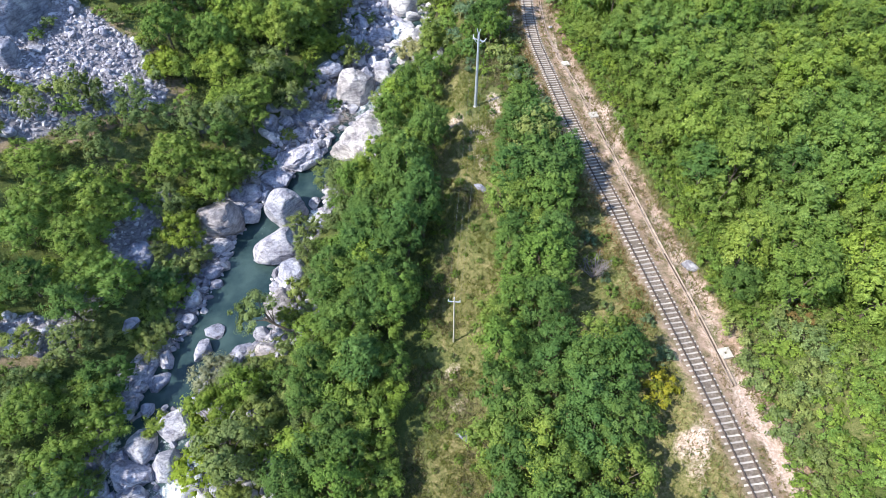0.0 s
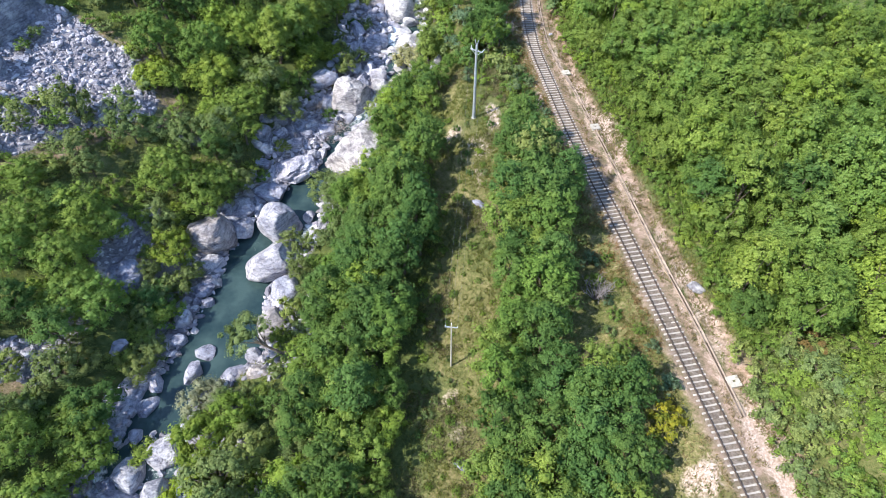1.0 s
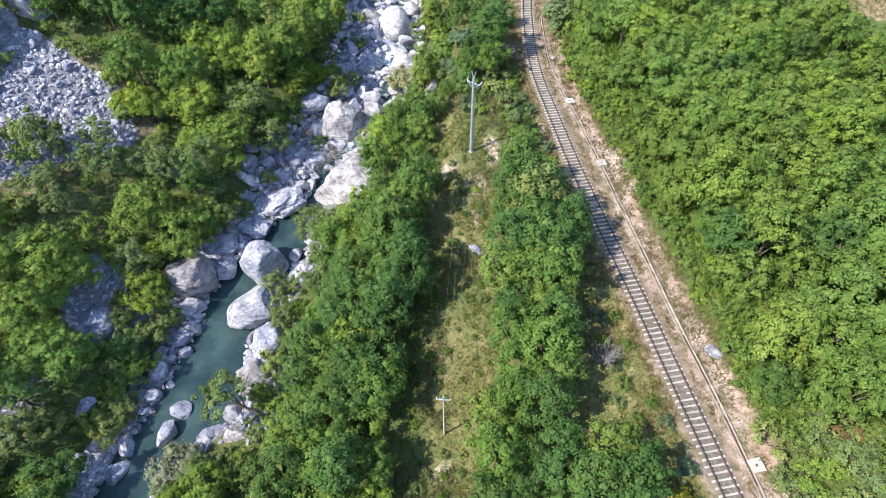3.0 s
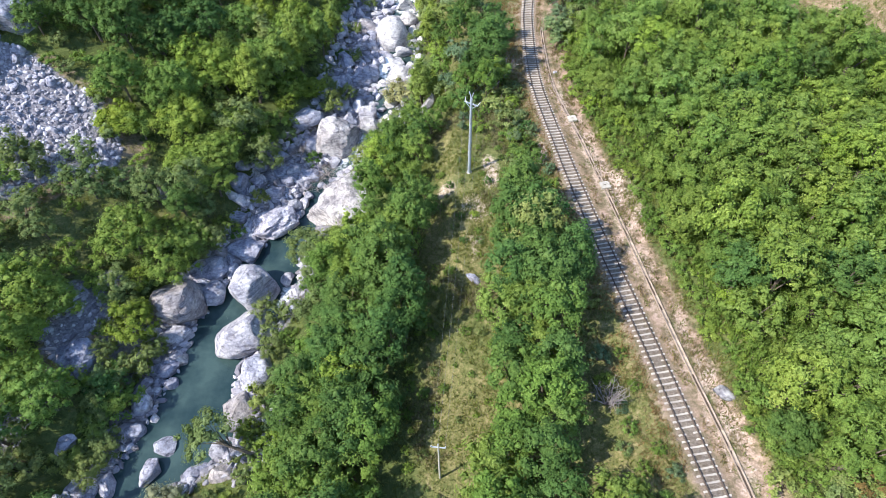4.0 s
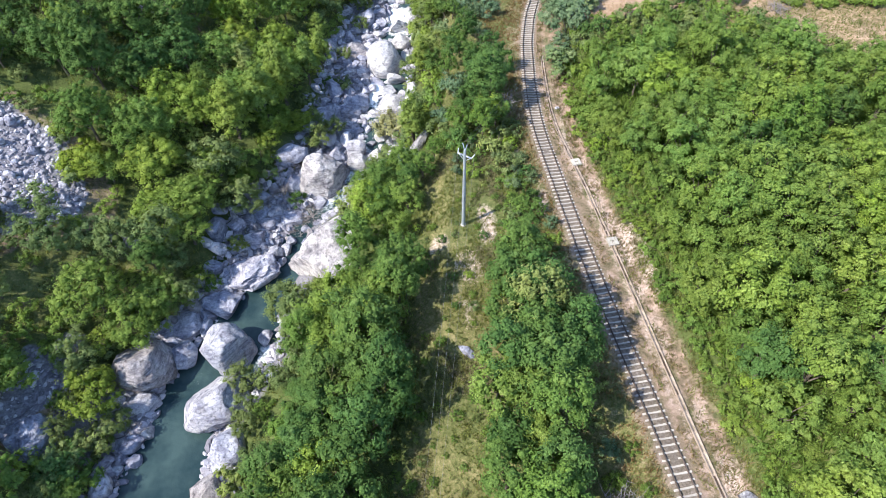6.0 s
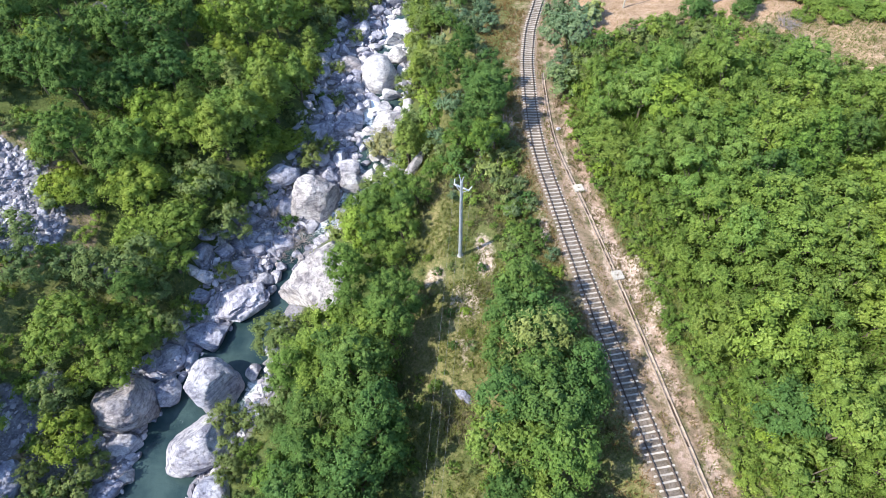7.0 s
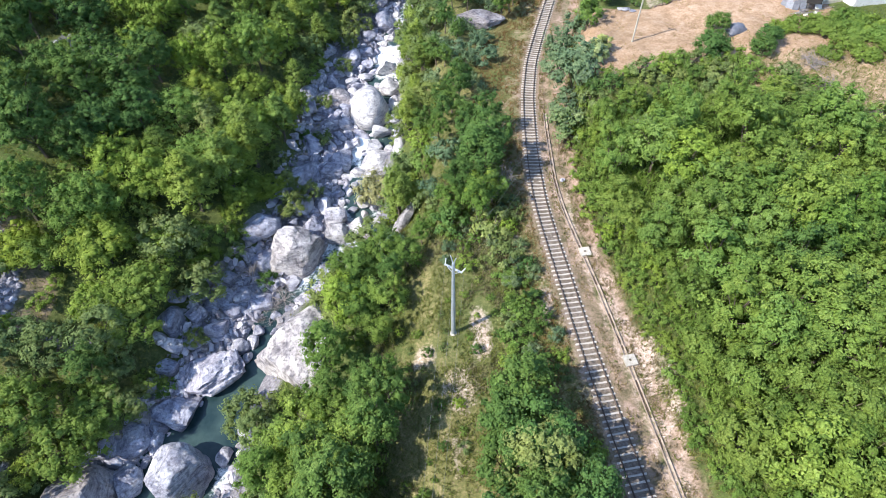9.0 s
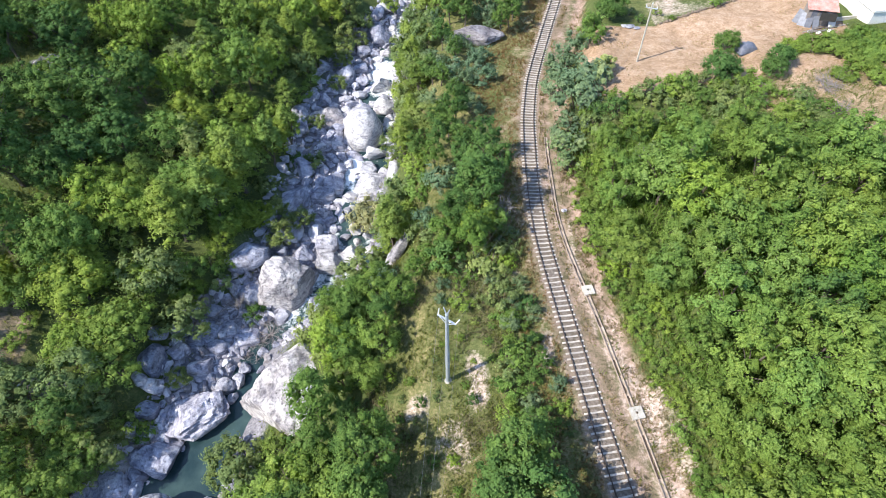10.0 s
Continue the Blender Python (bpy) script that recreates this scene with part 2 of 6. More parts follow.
# ---- building helpers ----
def mesh_of(name, verts, faces, material, sharp=None):
    me = bpy.data.meshes.new(name)
    me.from_pydata(np.asarray(verts, float).tolist(), [], [list(map(int, f)) for f in faces])
    me.materials.append(material)
    if sharp is not None:
        me.polygons.foreach_set("use_smooth", [True] * len(me.polygons))
        me.set_sharp_from_angle(angle=radians(sharp))
    return me


def thing(name, m, label, category, group="", kind=""):
    ob = new(name)
    ob.empty_display_size = 0.3
    ob.matrix_basis = m
    return tagged(ob, label, category, group, kind)


def part(name, me, parent, label="", m=None):
    ob = new(name, me)
    ob.parent = parent
    if m is not None:
        ob.matrix_basis = m
    return tagged(ob, label)


def solid(name, me, m, label, category, group="", kind=""):
    ob = new(name, me)
    ob.matrix_basis = m
    return tagged(ob, label, category, group, kind)


class Shape:
    """Collects pieces of one mesh."""

    def __init__(self):
        self.v, self.f = [], []

    def add(self, verts, faces):
        k = len(self.v)
        self.v += [tuple(p) for p in verts]
        self.f += [tuple(i + k for i in q) for q in faces]

    def tube(self, pts, radii, n=6, cap=True):
        pts = [Vector(p) for p in pts]
        ring, verts, faces = [], [], []
        for i, p in enumerate(pts):
            d = (pts[min(i + 1, len(pts) - 1)] - pts[max(i - 1, 0)]).normalized()
            a = d.cross(Vector((1, 0, 0)) if abs(d.x) < 0.8 else Vector((0, 1, 0))).normalized()
            b = d.cross(a)
            verts += [p + (a * math.cos(2 * math.pi * k / n) + b * math.sin(2 * math.pi * k / n)) * radii[i] for k in range(n)]
        for i in range(len(pts) - 1):
            faces += [(i * n + k, i * n + (k + 1) % n, (i + 1) * n + (k + 1) % n, (i + 1) * n + k) for k in range(n)]
        if cap:
            faces += [tuple(reversed(range(n))), tuple(range((len(pts) - 1) * n, len(pts) * n))]
        self.add(verts, faces)

    def box(self, x0, y0, z0, x1, y1, z1, bevel=0.0, m=None):
        bm = bmesh.new()
        bmesh.ops.create_cube(bm, size=1, matrix=Matrix.Translation(((x0 + x1) / 2, (y0 + y1) / 2, (z0 + z1) / 2)) @ Matrix.Diagonal((x1 - x0, y1 - y0, z1 - z0, 1)))
        if bevel:
            bmesh.ops.bevel(bm, geom=bm.edges[:], offset=bevel, segments=1, affect="EDGES")
        bm.verts.index_update()
        self.add([(m @ v.co if m else v.co) for v in bm.verts], [[v.index for v in f.verts] for f in bm.faces])
        bm.free()

    def mesh(self, name, material, sharp=None):
        return mesh_of(name, self.v, self.f, material, sharp)


def lattice(ix, iy, seed):
    h = (ix.astype(np.int64) * 374761393 + iy.astype(np.int64) * 668265263 + seed * 974634777) & 0x7FFFFFFF
    h = ((h ^ (h >> 13)) * 1274126177) & 0x7FFFFFFF
    return ((h ^ (h >> 16)) & 0xFFFF) / 65535.0


def vnoise(x, y, size, seed=0):
    """Smooth value noise, -1 to 1, with cells of that many metres."""
    x, y = np.asarray(x, float) / size, np.asarray(y, float) / size
    ix, iy = np.floor(x), np.floor(y)
    fx, fy = x - ix, y - iy
    fx, fy = fx * fx * (3 - 2 * fx), fy * fy * (3 - 2 * fy)
    a, b = lattice(ix, iy, seed), lattice(ix + 1, iy, seed)
    c, d = lattice(ix, iy + 1, seed), lattice(ix + 1, iy + 1, seed)
    return 2 * ((a * (1 - fx) + b * fx) * (1 - fy) + (c * (1 - fx) + d * fx) * fy) - 1


# ---- plan: the railway, the river, the ground ----
TRACK_Y = [-40, 0, 12, 22, 45, 61.5, 66, 71, 76.5, 85, 90, 95, 104, 114, 123.5, 131, 140, 150, 200, 260]
TRACK_X = [33, 30.6, 29.1, 27.45, 23.2, 20.0, 19.2, 18.35, 17.55, 16.3, 15.6, 15.3, 15.25, 15.65, 16.85, 18.6, 20.9, 23.5, 38, 58]
LEFT_Y = [-60, 0, 17, 26, 33.5, 41, 49, 58, 65, 70, 76, 86, 90, 100, 110, 120, 142, 154, 165, 200, 300]
LEFT_X = [-60, -45, -41, -43, -38.7, -36.5, -35, -34.7, -31.5, -28, -24.5, -21.8, -16.5, -13, -13.6, -12.5, -12, -10, -4, 12, 50]
RIGHT_Y = [-60, 0, 17, 26, 30, 35, 37, 44, 49, 55, 62, 70, 77, 80, 84, 88, 94, 98, 110, 116, 142, 154, 165, 200, 300]
RIGHT_X = [-42, -29, -27.6, -32.5, -32.5, -29.5, -25, -25.5, -26.5, -23.5, -20.8, -21.0, -19, -21, -19, -14, -8.5, -6.5, -9.5, -6, -6.9, -6.5, -1, 16, 56]
fine_y = np.arange(-60, 300, 1.0)
smooth = np.hanning(9) / np.hanning(9).sum()


def curve_of(ys, xs, soft=True):
    v = np.interp(np.arange(-64, 304, 1.0), ys, xs)
    v = np.convolve(v, smooth, "valid") if soft else v[4:-4]
    return lambda y: np.interp(y, fine_y, v[: len(fine_y)])


gutter_x = curve_of([-40, 23, 33, 42, 65, 73, 79, 85, 90, 95, 103, 110, 200], [38, 29.98, 28.5, 26.75, 23.05, 21.66, 20.62, 19.35, 18.35, 17.8, 17.72, 17.8, 40])
track_x, left_x, right_x = curve_of(TRACK_Y, TRACK_X), curve_of(LEFT_Y, LEFT_X), curve_of(RIGHT_Y, RIGHT_X)
water_z = curve_of([-60, 8, 14, 20, 24, 60, 68, 78, 88, 98, 120, 150, 200, 300], [-20, -17.5, -17.2, -16.0, -15.3, -15, -14.6, -14, -13, -11.8, -10.3, -9, -6, -1])
bank_w = curve_of([-60, 10, 30, 45, 58, 65, 72, 80, 90, 100, 110, 125, 140, 150, 300], [2.6, 2.6, 3.0, 4.0, 5.5, 5, 6.2, 7.8, 10.5, 10, 9.5, 9.5, 8, 6, 5])
clear_z = curve_of([-60, 0, 15, 22, 32.6, 45, 54.7, 72.8, 90, 140, 300], [-15, -12.3, -11.2, -10.2, -7.6, -4.4, -2.5, -1.25, -1.2, -0.6, 0])


def lerp(t, a, b):
    t = np.clip(t, 0, 1)
    return a + (b - a) * t


def soft_step(v, a, b):
    t = np.clip((v - a) / (b - a), 0, 1)
    return t * t * (3 - 2 * t)


def ground_z(x, y):
    x, y = np.asarray(x, float), np.asarray(y, float)
    xl, xr, xt, zw = left_x(y), right_x(y), track_x(y), water_z(y)
    dl = xl - x
    slope = np.interp(y, [30, 60, 90], [0.38, 0.36, 0.31])
    dl0, w = np.clip(dl, 0, None), bank_w(y)
    # a nearly level shelf of stones beside the water, then the steep wooded bank
    shelf = 0.5 * (1 - np.exp(-dl0 / 1.5)) + 0.05 * dl0
    bank = 1.2 * (1 - np.exp(-dl0 / 2)) + slope * dl0 + 0.25 * np.clip(dl - 60, 0, 400)
    left = zw + lerp(soft_step(dl0, 0.5 * w, 1.1 * w + 2.5), shelf, bank)
    xc = np.maximum(2.5, xr + 7)
    xe = xt - 3.0
    b1 = zw + 1.6
    mid = np.where(x < xr + 3, lerp((x - xr) / 3, zw - 0.1, b1), np.where(x < xc, lerp((x - xr - 3) / (xc - xr - 3), b1, clear_z(y)), lerp((x - xc) / np.maximum(xe - xc, 1), clear_z(y), -0.45)))
    d = x - xt
    rate = np.interp(y, [0, 24, 38, 60, 100, 112, 200], [1.0, 1.0, 0.6, 0.5, 0.6, 1.3, 1.3])
    top = np.interp(y, [0, 24, 38, 100, 112, 200], [5.0, 5.0, 4.0, 4.0, 5.3, 5.3])
    rise = np.minimum(rate * np.clip(d - 5.2, 0, None), top) + np.interp(y, [60, 115], [0.10, 0.055]) * np.clip(d - 13, 0, 150) + 0.3 * np.clip(d - 110, 0, 500)
    right = -0.33 + rise
    span = np.maximum(xr - xl, 0.5)
    bed = zw - 0.15 - 1.0 * np.sin(np.pi * np.clip((x - xl) / span, 0, 1))
    bench = -0.33 + 0.085 * np.clip((2.3 - np.abs(x - xt)) / 0.9, 0, 1)
    z = np.where(x < xl, left, np.where(x < xr, bed, np.where(x < xe, mid, np.where(x < xt + 5.2, bench, right))))
    off = np.clip((np.abs(x - xt - 1.0) - 4.0) / 3, 0, 1)
    rough = 0.30 * vnoise(x, y, 5.0, 1) + 0.14 * vnoise(x, y, 1.9, 2) + 0.05 * vnoise(x, y, 0.9, 3)
    far = np.clip((np.abs(x) - 120) / 300, 0, 1) + np.clip((np.abs(y - 80) - 160) / 300, 0, 1)
    return z + off * rough + far * 14 * vnoise(x, y, 180, 5)


def height(x, y):
    return float(ground_z(np.array([x]), np.array([y]))[0])




def in_scree(x, y):
    """The rubble slope above the river's far bank, and smaller spills of stone."""
    edge = -50.5 - 0.5 * np.clip(y - 80, 0, 20) + 1.5 * vnoise(x, y, 5, 9) + 0.8 * vnoise(x, y, 2, 29)
    low = np.interp(x, [-112, -75, -69, -60, -55, -50], [58, 60, 63, 69, 74, 76]) + 2 * vnoise(x, y, 5, 18)
    slope = (x < edge) & (y > low) & (y < np.minimum(94, 88 + 0.5 * (-54 - x)) + 1.5 * vnoise(x, y, 4, 8)) & (x > -112)
    wob = 0.45 * vnoise(x, y, 2.5, 19)
    for cx, cy, rx, ry in ((-46.6, 54.0, 3.4, 6.4), (-53.5, 33.5, 4.0, 2.6), (-55.5, 121, 4.5, 2.6)):
        slope = slope | (np.hypot((x - cx) / rx, (y - cy) / ry) + wob < 1)
    return slope


def field_top(x):
    return 131.4 + 0.475 * (np.clip(x, 36.9, 55) - 36.9)


def in_field(x, y):
    return (y > 112.5 + 0.14 * (x - 25) + 0.8 * vnoise(x, y, 4, 4)) & (x > 24.5) & (x < 64) & (y < np.where(x < 54, field_top(x), 140))


def in_dry(x, y):
    return (x > 46) & (x < 78) & (y > 120.5 - 0.5 * (x - 20) + 1.5 * vnoise(x, y, 5, 7)) & (y < 122)


def build_ground():
    def axis(a, b, step, reach):
        core = list(np.arange(a, b + step / 2, step))
        lo, hi, s = [], [], step
        while core[0] - sum(lo) > -reach:
            s *= 1.25
            lo.append(s)
        s = step
        while core[-1] + sum(hi) < reach:
            s *= 1.25
            hi.append(s)
        return np.array(list(core[0] - np.cumsum(lo))[::-1] + core + list(core[-1] + np.cumsum(hi)))

    xs, ys = axis(-100, 84, 0.8, 2600), axis(-14, 172, 0.8, 2600)
    gx, gy = np.meshgrid(xs, ys)
    x, y = gx.ravel(), gy.ravel()
    z = ground_z(x, y)
    i = np.arange(len(z)).reshape(gx.shape)
    faces = np.stack([i[:-1, :-1].ravel(), i[:-1, 1:].ravel(), i[1:, 1:].ravel(), i[1:, :-1].ravel()], 1)
    me = mesh_of("ground", np.stack([x, y, z], 1), faces, GROUND)
    me.polygons.foreach_set("use_smooth", [True] * len(me.polygons))
    xl, xr, xt = left_x(y), right_x(y), track_x(y)
    near = (np.abs(x) < 140) & (y > -40) & (y < 230)
    stone = np.where(x < xl, 1 - soft_step((xl - x) / bank_w(y) + 0.25 * vnoise(x, y, 5, 12), 0.5, 1.15), np.where(x < xr, 1.0, 1 - soft_step(x - xr, 1.5, 5)))
    stone = np.maximum(stone, in_scree(x, y) * 0.95)
    gravel = soft_step(vnoise(x, y, 7, 13), 0.25, 0.6) * (x < xl - 4) * (xl - x < 22) * (y < 75)
    stone = np.maximum(stone, gravel * 0.8)
    earth = 0.60 * (1 - soft_step(np.abs(x - xt - 0.8), 2.0, 3.6)) + 0.34 * soft_step(xt - x, 1.6, 2.6) * (1 - soft_step(xt - x, 4.0, 6.0)) * (0.6 + 0.4 * soft_step(y, 70, 95)) + 0.66 * soft_step(x - xt, 3.4, 4.2) * (1 - soft_step(x - xt, 5.4, 6.8))
    field = np.maximum(0.9 * in_field(x, y), 0.6 * in_dry(x, y))
    yard = (y > field_top(x)) & (x > 36) & (x < 76) & (y < 150)
    earth = np.maximum(earth, 0.5 * (in_scree(x - 4, y) | in_scree(x, y + 3)) * (x < xl - 8) + 0.15 * vnoise(x, y, 3, 27) * (x < xl - 8))
    straw = soft_step(x, -3, 1) * (1 - soft_step(x - xt, -2.8, 1.0)) * (0.6 + 0.3 * vnoise(x, y, 6, 15)) + 0.35 * soft_step(vnoise(x, y, 9, 14), 0.0, 0.6)
    pale = 0.85 * soft_step(x - xt, 1.9, 2.6) * (1 - soft_step(x - xt, 4.0, 5.4)) * (1 - soft_step(y, 22, 28))

    def spot(cx, cy, rx, ry, k):
        return k * (1 - soft_step(np.hypot((x - cx) / rx, (y - cy) / ry) + 0.35 * vnoise(x, y, 1.6, 16), 0.3, 1.3))

    pale = np.maximum(pale, (0.44 + 0.32 * vnoise(x, y, 2.2, 17)) * soft_step(x - xt, 3.2, 3.9) * (1 - soft_step(x - xt, 4.9, 6.4)) * (y > 18) * (1 - soft_step(y, 78, 96)))
    for s in ((24.6, 16.6, 1.8, 3.2, 0.75), (14.8, 76.5, 0.8, 4.5, 0.85), (7.4, 72.6, 1.5, 3.6, 0.66), (1.6, 70.0, 1.7, 1.8, 0.62), (5.3, 65.8, 2.4, 3.4, 0.56), (1.2, 29.0, 1.8, 2.2, 0.5), (4.8, 60.0, 1.8, 3.4, 0.47), (1.8, 25.0, 1.3, 2.0, 0.45), (26.0, 64.0, 1.6, 7.0, 0.5), (29.0, 32.0, 1.2, 7.0, 0.35), (24.2, 69.5, 1.2, 2.6, 0.75), (19.2, 88.0, 0.6, 9.0, 0.5)):
        pale = np.maximum(pale, spot(*s))
    pale = np.maximum(pale, 0.45 * (1 - soft_step(np.abs(x - gutter_x(y) + 0.5), 0.2, 0.8)) * (y < 108) * (y > 20))
    for key, values in (("stone", stone), ("earth", earth), ("straw", straw), ("pale", np.maximum(pale, yard * (0.34 + 0.35 * vnoise(x, y, 4, 26)))), ("field", field), ("bed", 0.72 * (1 - soft_step(np.abs(x - xt), 0.7, 1.9)))):
        me.attributes.new(key, "FLOAT", "POINT").data.foreach_set("value", (values * near).astype(np.float32))
    tagged(new("ground", me), "grassy valley floor with stony banks and bare earth", "ground", kind="structure")


def build_water():
    ys = np.arange(-50, 260, 0.5)
    n = 26
    t = np.linspace(0, 1, n)
    gy = np.repeat(ys[:, None], n, 1)
    xl, xr = left_x(ys)[:, None] - 1.2, right_x(ys)[:, None] + 1.2
    gx = xl + (xr - xl) * t[None, :]
    fall = np.abs(np.gradient(water_z(ys), ys))[:, None] + 0 * gx
    gz = water_z(gy) + (0.03 + 0.8 * fall) * vnoise(gx, gy, 1.3, 21) * 0.5 + fall * 0.6 * vnoise(gx, gy, 0.7, 22) * 0.5
    foam = np.clip((fall - 0.04) * 6.0, 0, 0.7) * (0.8 + 0.5 * vnoise(gx, gy, 3.0, 23)) + (0.20 + 0.5 * vnoise(gx, gy, 2.6, 25)) * soft_step(gy, 83, 90) - 0.06 + 0.08 * vnoise(gx, gy, 4.0, 24)
    for cx, cy, rx, ry in ((-21.9, 60.8, 1.4, 2.6), (-30.6, 57.0, 1.2, 2.0), (-14.1, 89.3, 1.6, 1.8), (-10.3, 114.1, 1.6, 2.4), (-12.0, 143.5, 1.5, 2.5), (-22, 59, 1.8, 4), (-16.3, 88.7, 1.8, 2.4), (-9.5, 111, 2, 4), (-9, 138, 2.5, 8), (-12.3, 115, 2.2, 3), (-11.5, 116.5, 2, 2), (-9.3, 140.5, 2.5, 5), (-31, 17.5, 3, 3)):
        foam = foam + 0.5 * np.exp(-(((gx - cx) / rx) ** 2) - ((gy - cy) / ry) ** 2)
    i = np.arange(gx.size).reshape(gx.shape)
    faces = np.stack([i[:-1, :-1].ravel(), i[:-1, 1:].ravel(), i[1:, 1:].ravel(), i[1:, :-1].ravel()], 1)
    me = mesh_of("river", np.stack([gx.ravel(), gy.ravel(), gz.ravel()], 1), faces, WATER)
    me.polygons.foreach_set("use_smooth", [True] * len(me.polygons))
    me.attributes.new("foam", "FLOAT", "POINT").data.foreach_set("value", foam.ravel().astype(np.float32))
    tagged(new("river", me), "milky green mountain river with white rapids", "river", kind="structure")


build_ground()
build_water()

# ---- rocks ----
def sphere_points(sub):
    bm = bmesh.new()
    bmesh.ops.create_icosphere(bm, subdivisions=sub, radius=1)
    bm.verts.index_update()
    v = np.array([p.co[:] for p in bm.verts])
    f = [[p.index for p in q.verts] for q in bm.faces]
    bm.free()
    return v, f


def weathered(v, rng, rough, size=1.0):
    """Uneven stone: broad hollows, bedding ridges and small chips."""
    off = Vector(rng.uniform(-50, 50, 3))
    k = []
    for p in v:
        q = Vector(p) / size
        broad = noise.fractal(q * 1.3 + off, 0.9, 2.1, 3)
        ridge = max(0.0, noise.ridged_multi_fractal(Vector((q.x, q.y, q.z * 2.2)) * 1.5 - off, 0.9, 2.1, 4, 1.0, 2.0) - 1.0)
        chips = noise.cell(q * 3.1 + off) - 0.5
        k.append(0.42 * broad - 0.48 * ridge + 0.10 * chips)
    return v * (1 + rough * np.array(k))[:, None]


def rock_mesh(name, seed, material, size=(1, 1, 1), sub=3, cuts=9, rough=0.10, sharp=35, deep=(0.56, 0.9), square=1.0):
    """A broken block: a few large faces, then smaller ones that take off the corners."""
    rng = np.random.default_rng(seed)
    v, f = sphere_points(sub)
    v = np.sign(v) * np.abs(v) ** square
    v /= np.abs(v).max()
    for i in range(cuts * 2):
        nrm = rng.normal(size=3)
        nrm /= np.linalg.norm(nrm)
        if i < cuts:
            d = rng.uniform(*deep)
        else:
            d = (v @ nrm).max() - rng.uniform(0.03, 0.14)
        v -= np.clip(v @ nrm - d, 0, None)[:, None] * nrm
    if rough:
        v = weathered(v, rng, rough)
    return mesh_of(name, v / np.abs(v).max(0) * np.array(size), f, material, sharp)


def hewn_mesh(name, seed, material, reach, planes, sub=5, rough=0.05):
    """A block bounded by named faces, each given by its normal and distance in metres."""
    rng = np.random.default_rng(seed)
    v, f = sphere_points(sub)
    v = v * reach
    for _ in range(3):
        for nx, ny, nz, d in planes:
            nrm = np.array((nx, ny, nz)) / math.sqrt(nx * nx + ny * ny + nz * nz)
            v -= np.clip(v @ nrm - d, 0, None)[:, None] * nrm
    for _ in range(14):
        nrm = rng.normal(size=3)
        nrm /= np.linalg.norm(nrm)
        v -= np.clip(v @ nrm - (v @ nrm).max() + rng.uniform(0.03, 0.1) * reach, 0, None)[:, None] * nrm
    return mesh_of(name, weathered(v, rng, rough, 0.45 * reach), f, material, 35)


boulder_seed = [100]


def boulder(x, y, z, rx, ry, rz, material=LIME, label="", turn=None, tip=0, cuts=11, sub=4, rough=0.15, deep=(0.45, 0.85), square=1.0):
    """One big boulder of the river; half sizes in metres."""
    boulder_seed[0] += 1
    s = boulder_seed[0]
    turn = (s * 37) % 50 - 25 if turn is None else turn
    deep = (0.62, 0.9) if rx > 2.4 and deep == (0.45, 0.85) else deep
    z = max(z, height(x, y) - 0.2 * rz)
    me = rock_mesh("boulder", s, material, (rx, ry, rz), (5 if rx > 2.9 else sub) if rx > 1.2 else 3, cuts, rough, 35, deep, square)
    return solid("boulder", me, pose(x, y, z, tip, 0, turn), label or "pale grey limestone boulder lying in the river bed", "boulder", "boulders of the river")


# lower pool and rapids
boulder(-37.9, 22.1, -15.7, 2.2, 2.8, 2.5, LIME_WHITE)
boulder(-39.8, 21.0, -16.1, 1.5, 1.3, 1.1)
boulder(-38.0, 18.5, -16.1, 3.0, 2.1, 1.5)
boulder(-33.8, 24.7, -15.4, 2.5, 2.3, 2.4, LIME_WHITE)
boulder(-33.9, 19.8, -15.8, 2.0, 2.2, 2.1, LIME_WHITE)
boulder(-36.5, 16.3, -16.4, 2.3, 1.5, 1.1, LIME_WHITE)
for x, y, rx, ry in ((-43.6, 18.9, 1.6, 1.3), (-46.4, 18.0, 1.5, 1.4), (-41.6, 16.6, 1.5, 1.2), (-44.4, 15.9, 1.4, 1.3), (-47.2, 15.4, 1.5, 1.2)):
    boulder(x, y, max(height(x, y), -16.6) + 0.1, rx, ry, 0.7, LIME_GREY, "rectangular grey slab of the jointed rock ledge", 28, 4, 3, 4, 0.05, (1.0, 1.2), 0.4)
boulder(-27.8, 34.8, -15.1, 1.9, 1.4, 1.1)
boulder(-24.1, 34.3, -14.9, 1.9, 1.7, 1.5, LIME_PINK)
boulder(-33.2, 38.1, -15.1, 1.8, 1.5, 0.9, LIME_GREY, "grey boulder standing in the green pool")
boulder(-33.7, 34.9, -15.0, 1.2, 1.9, 1.3, LIME, "light boulder standing in the green pool")
boulder(-38.1, 30.3, -15.2, 1.7, 1.5, 0.9)
boulder(-37.9, 33.4, -15.0, 1.3, 1.4, 1.2)
boulder(-37.2, 40.2, -14.9, 1.4, 1.2, 1.2)
boulder(-39.6, 39.4, -14.7, 1.3, 1.1, 1.0)
boulder(-43.5, 37.1, -14.3, 1.7, 1.3, 1.0)
ledge = thing("rock_ledge", pose(-41.9, 31.4, -14.6, -4, 4, -6), "flat bluish grey limestone ledge broken by many joints", "rock ledge")
lrng = np.random.default_rng(8)
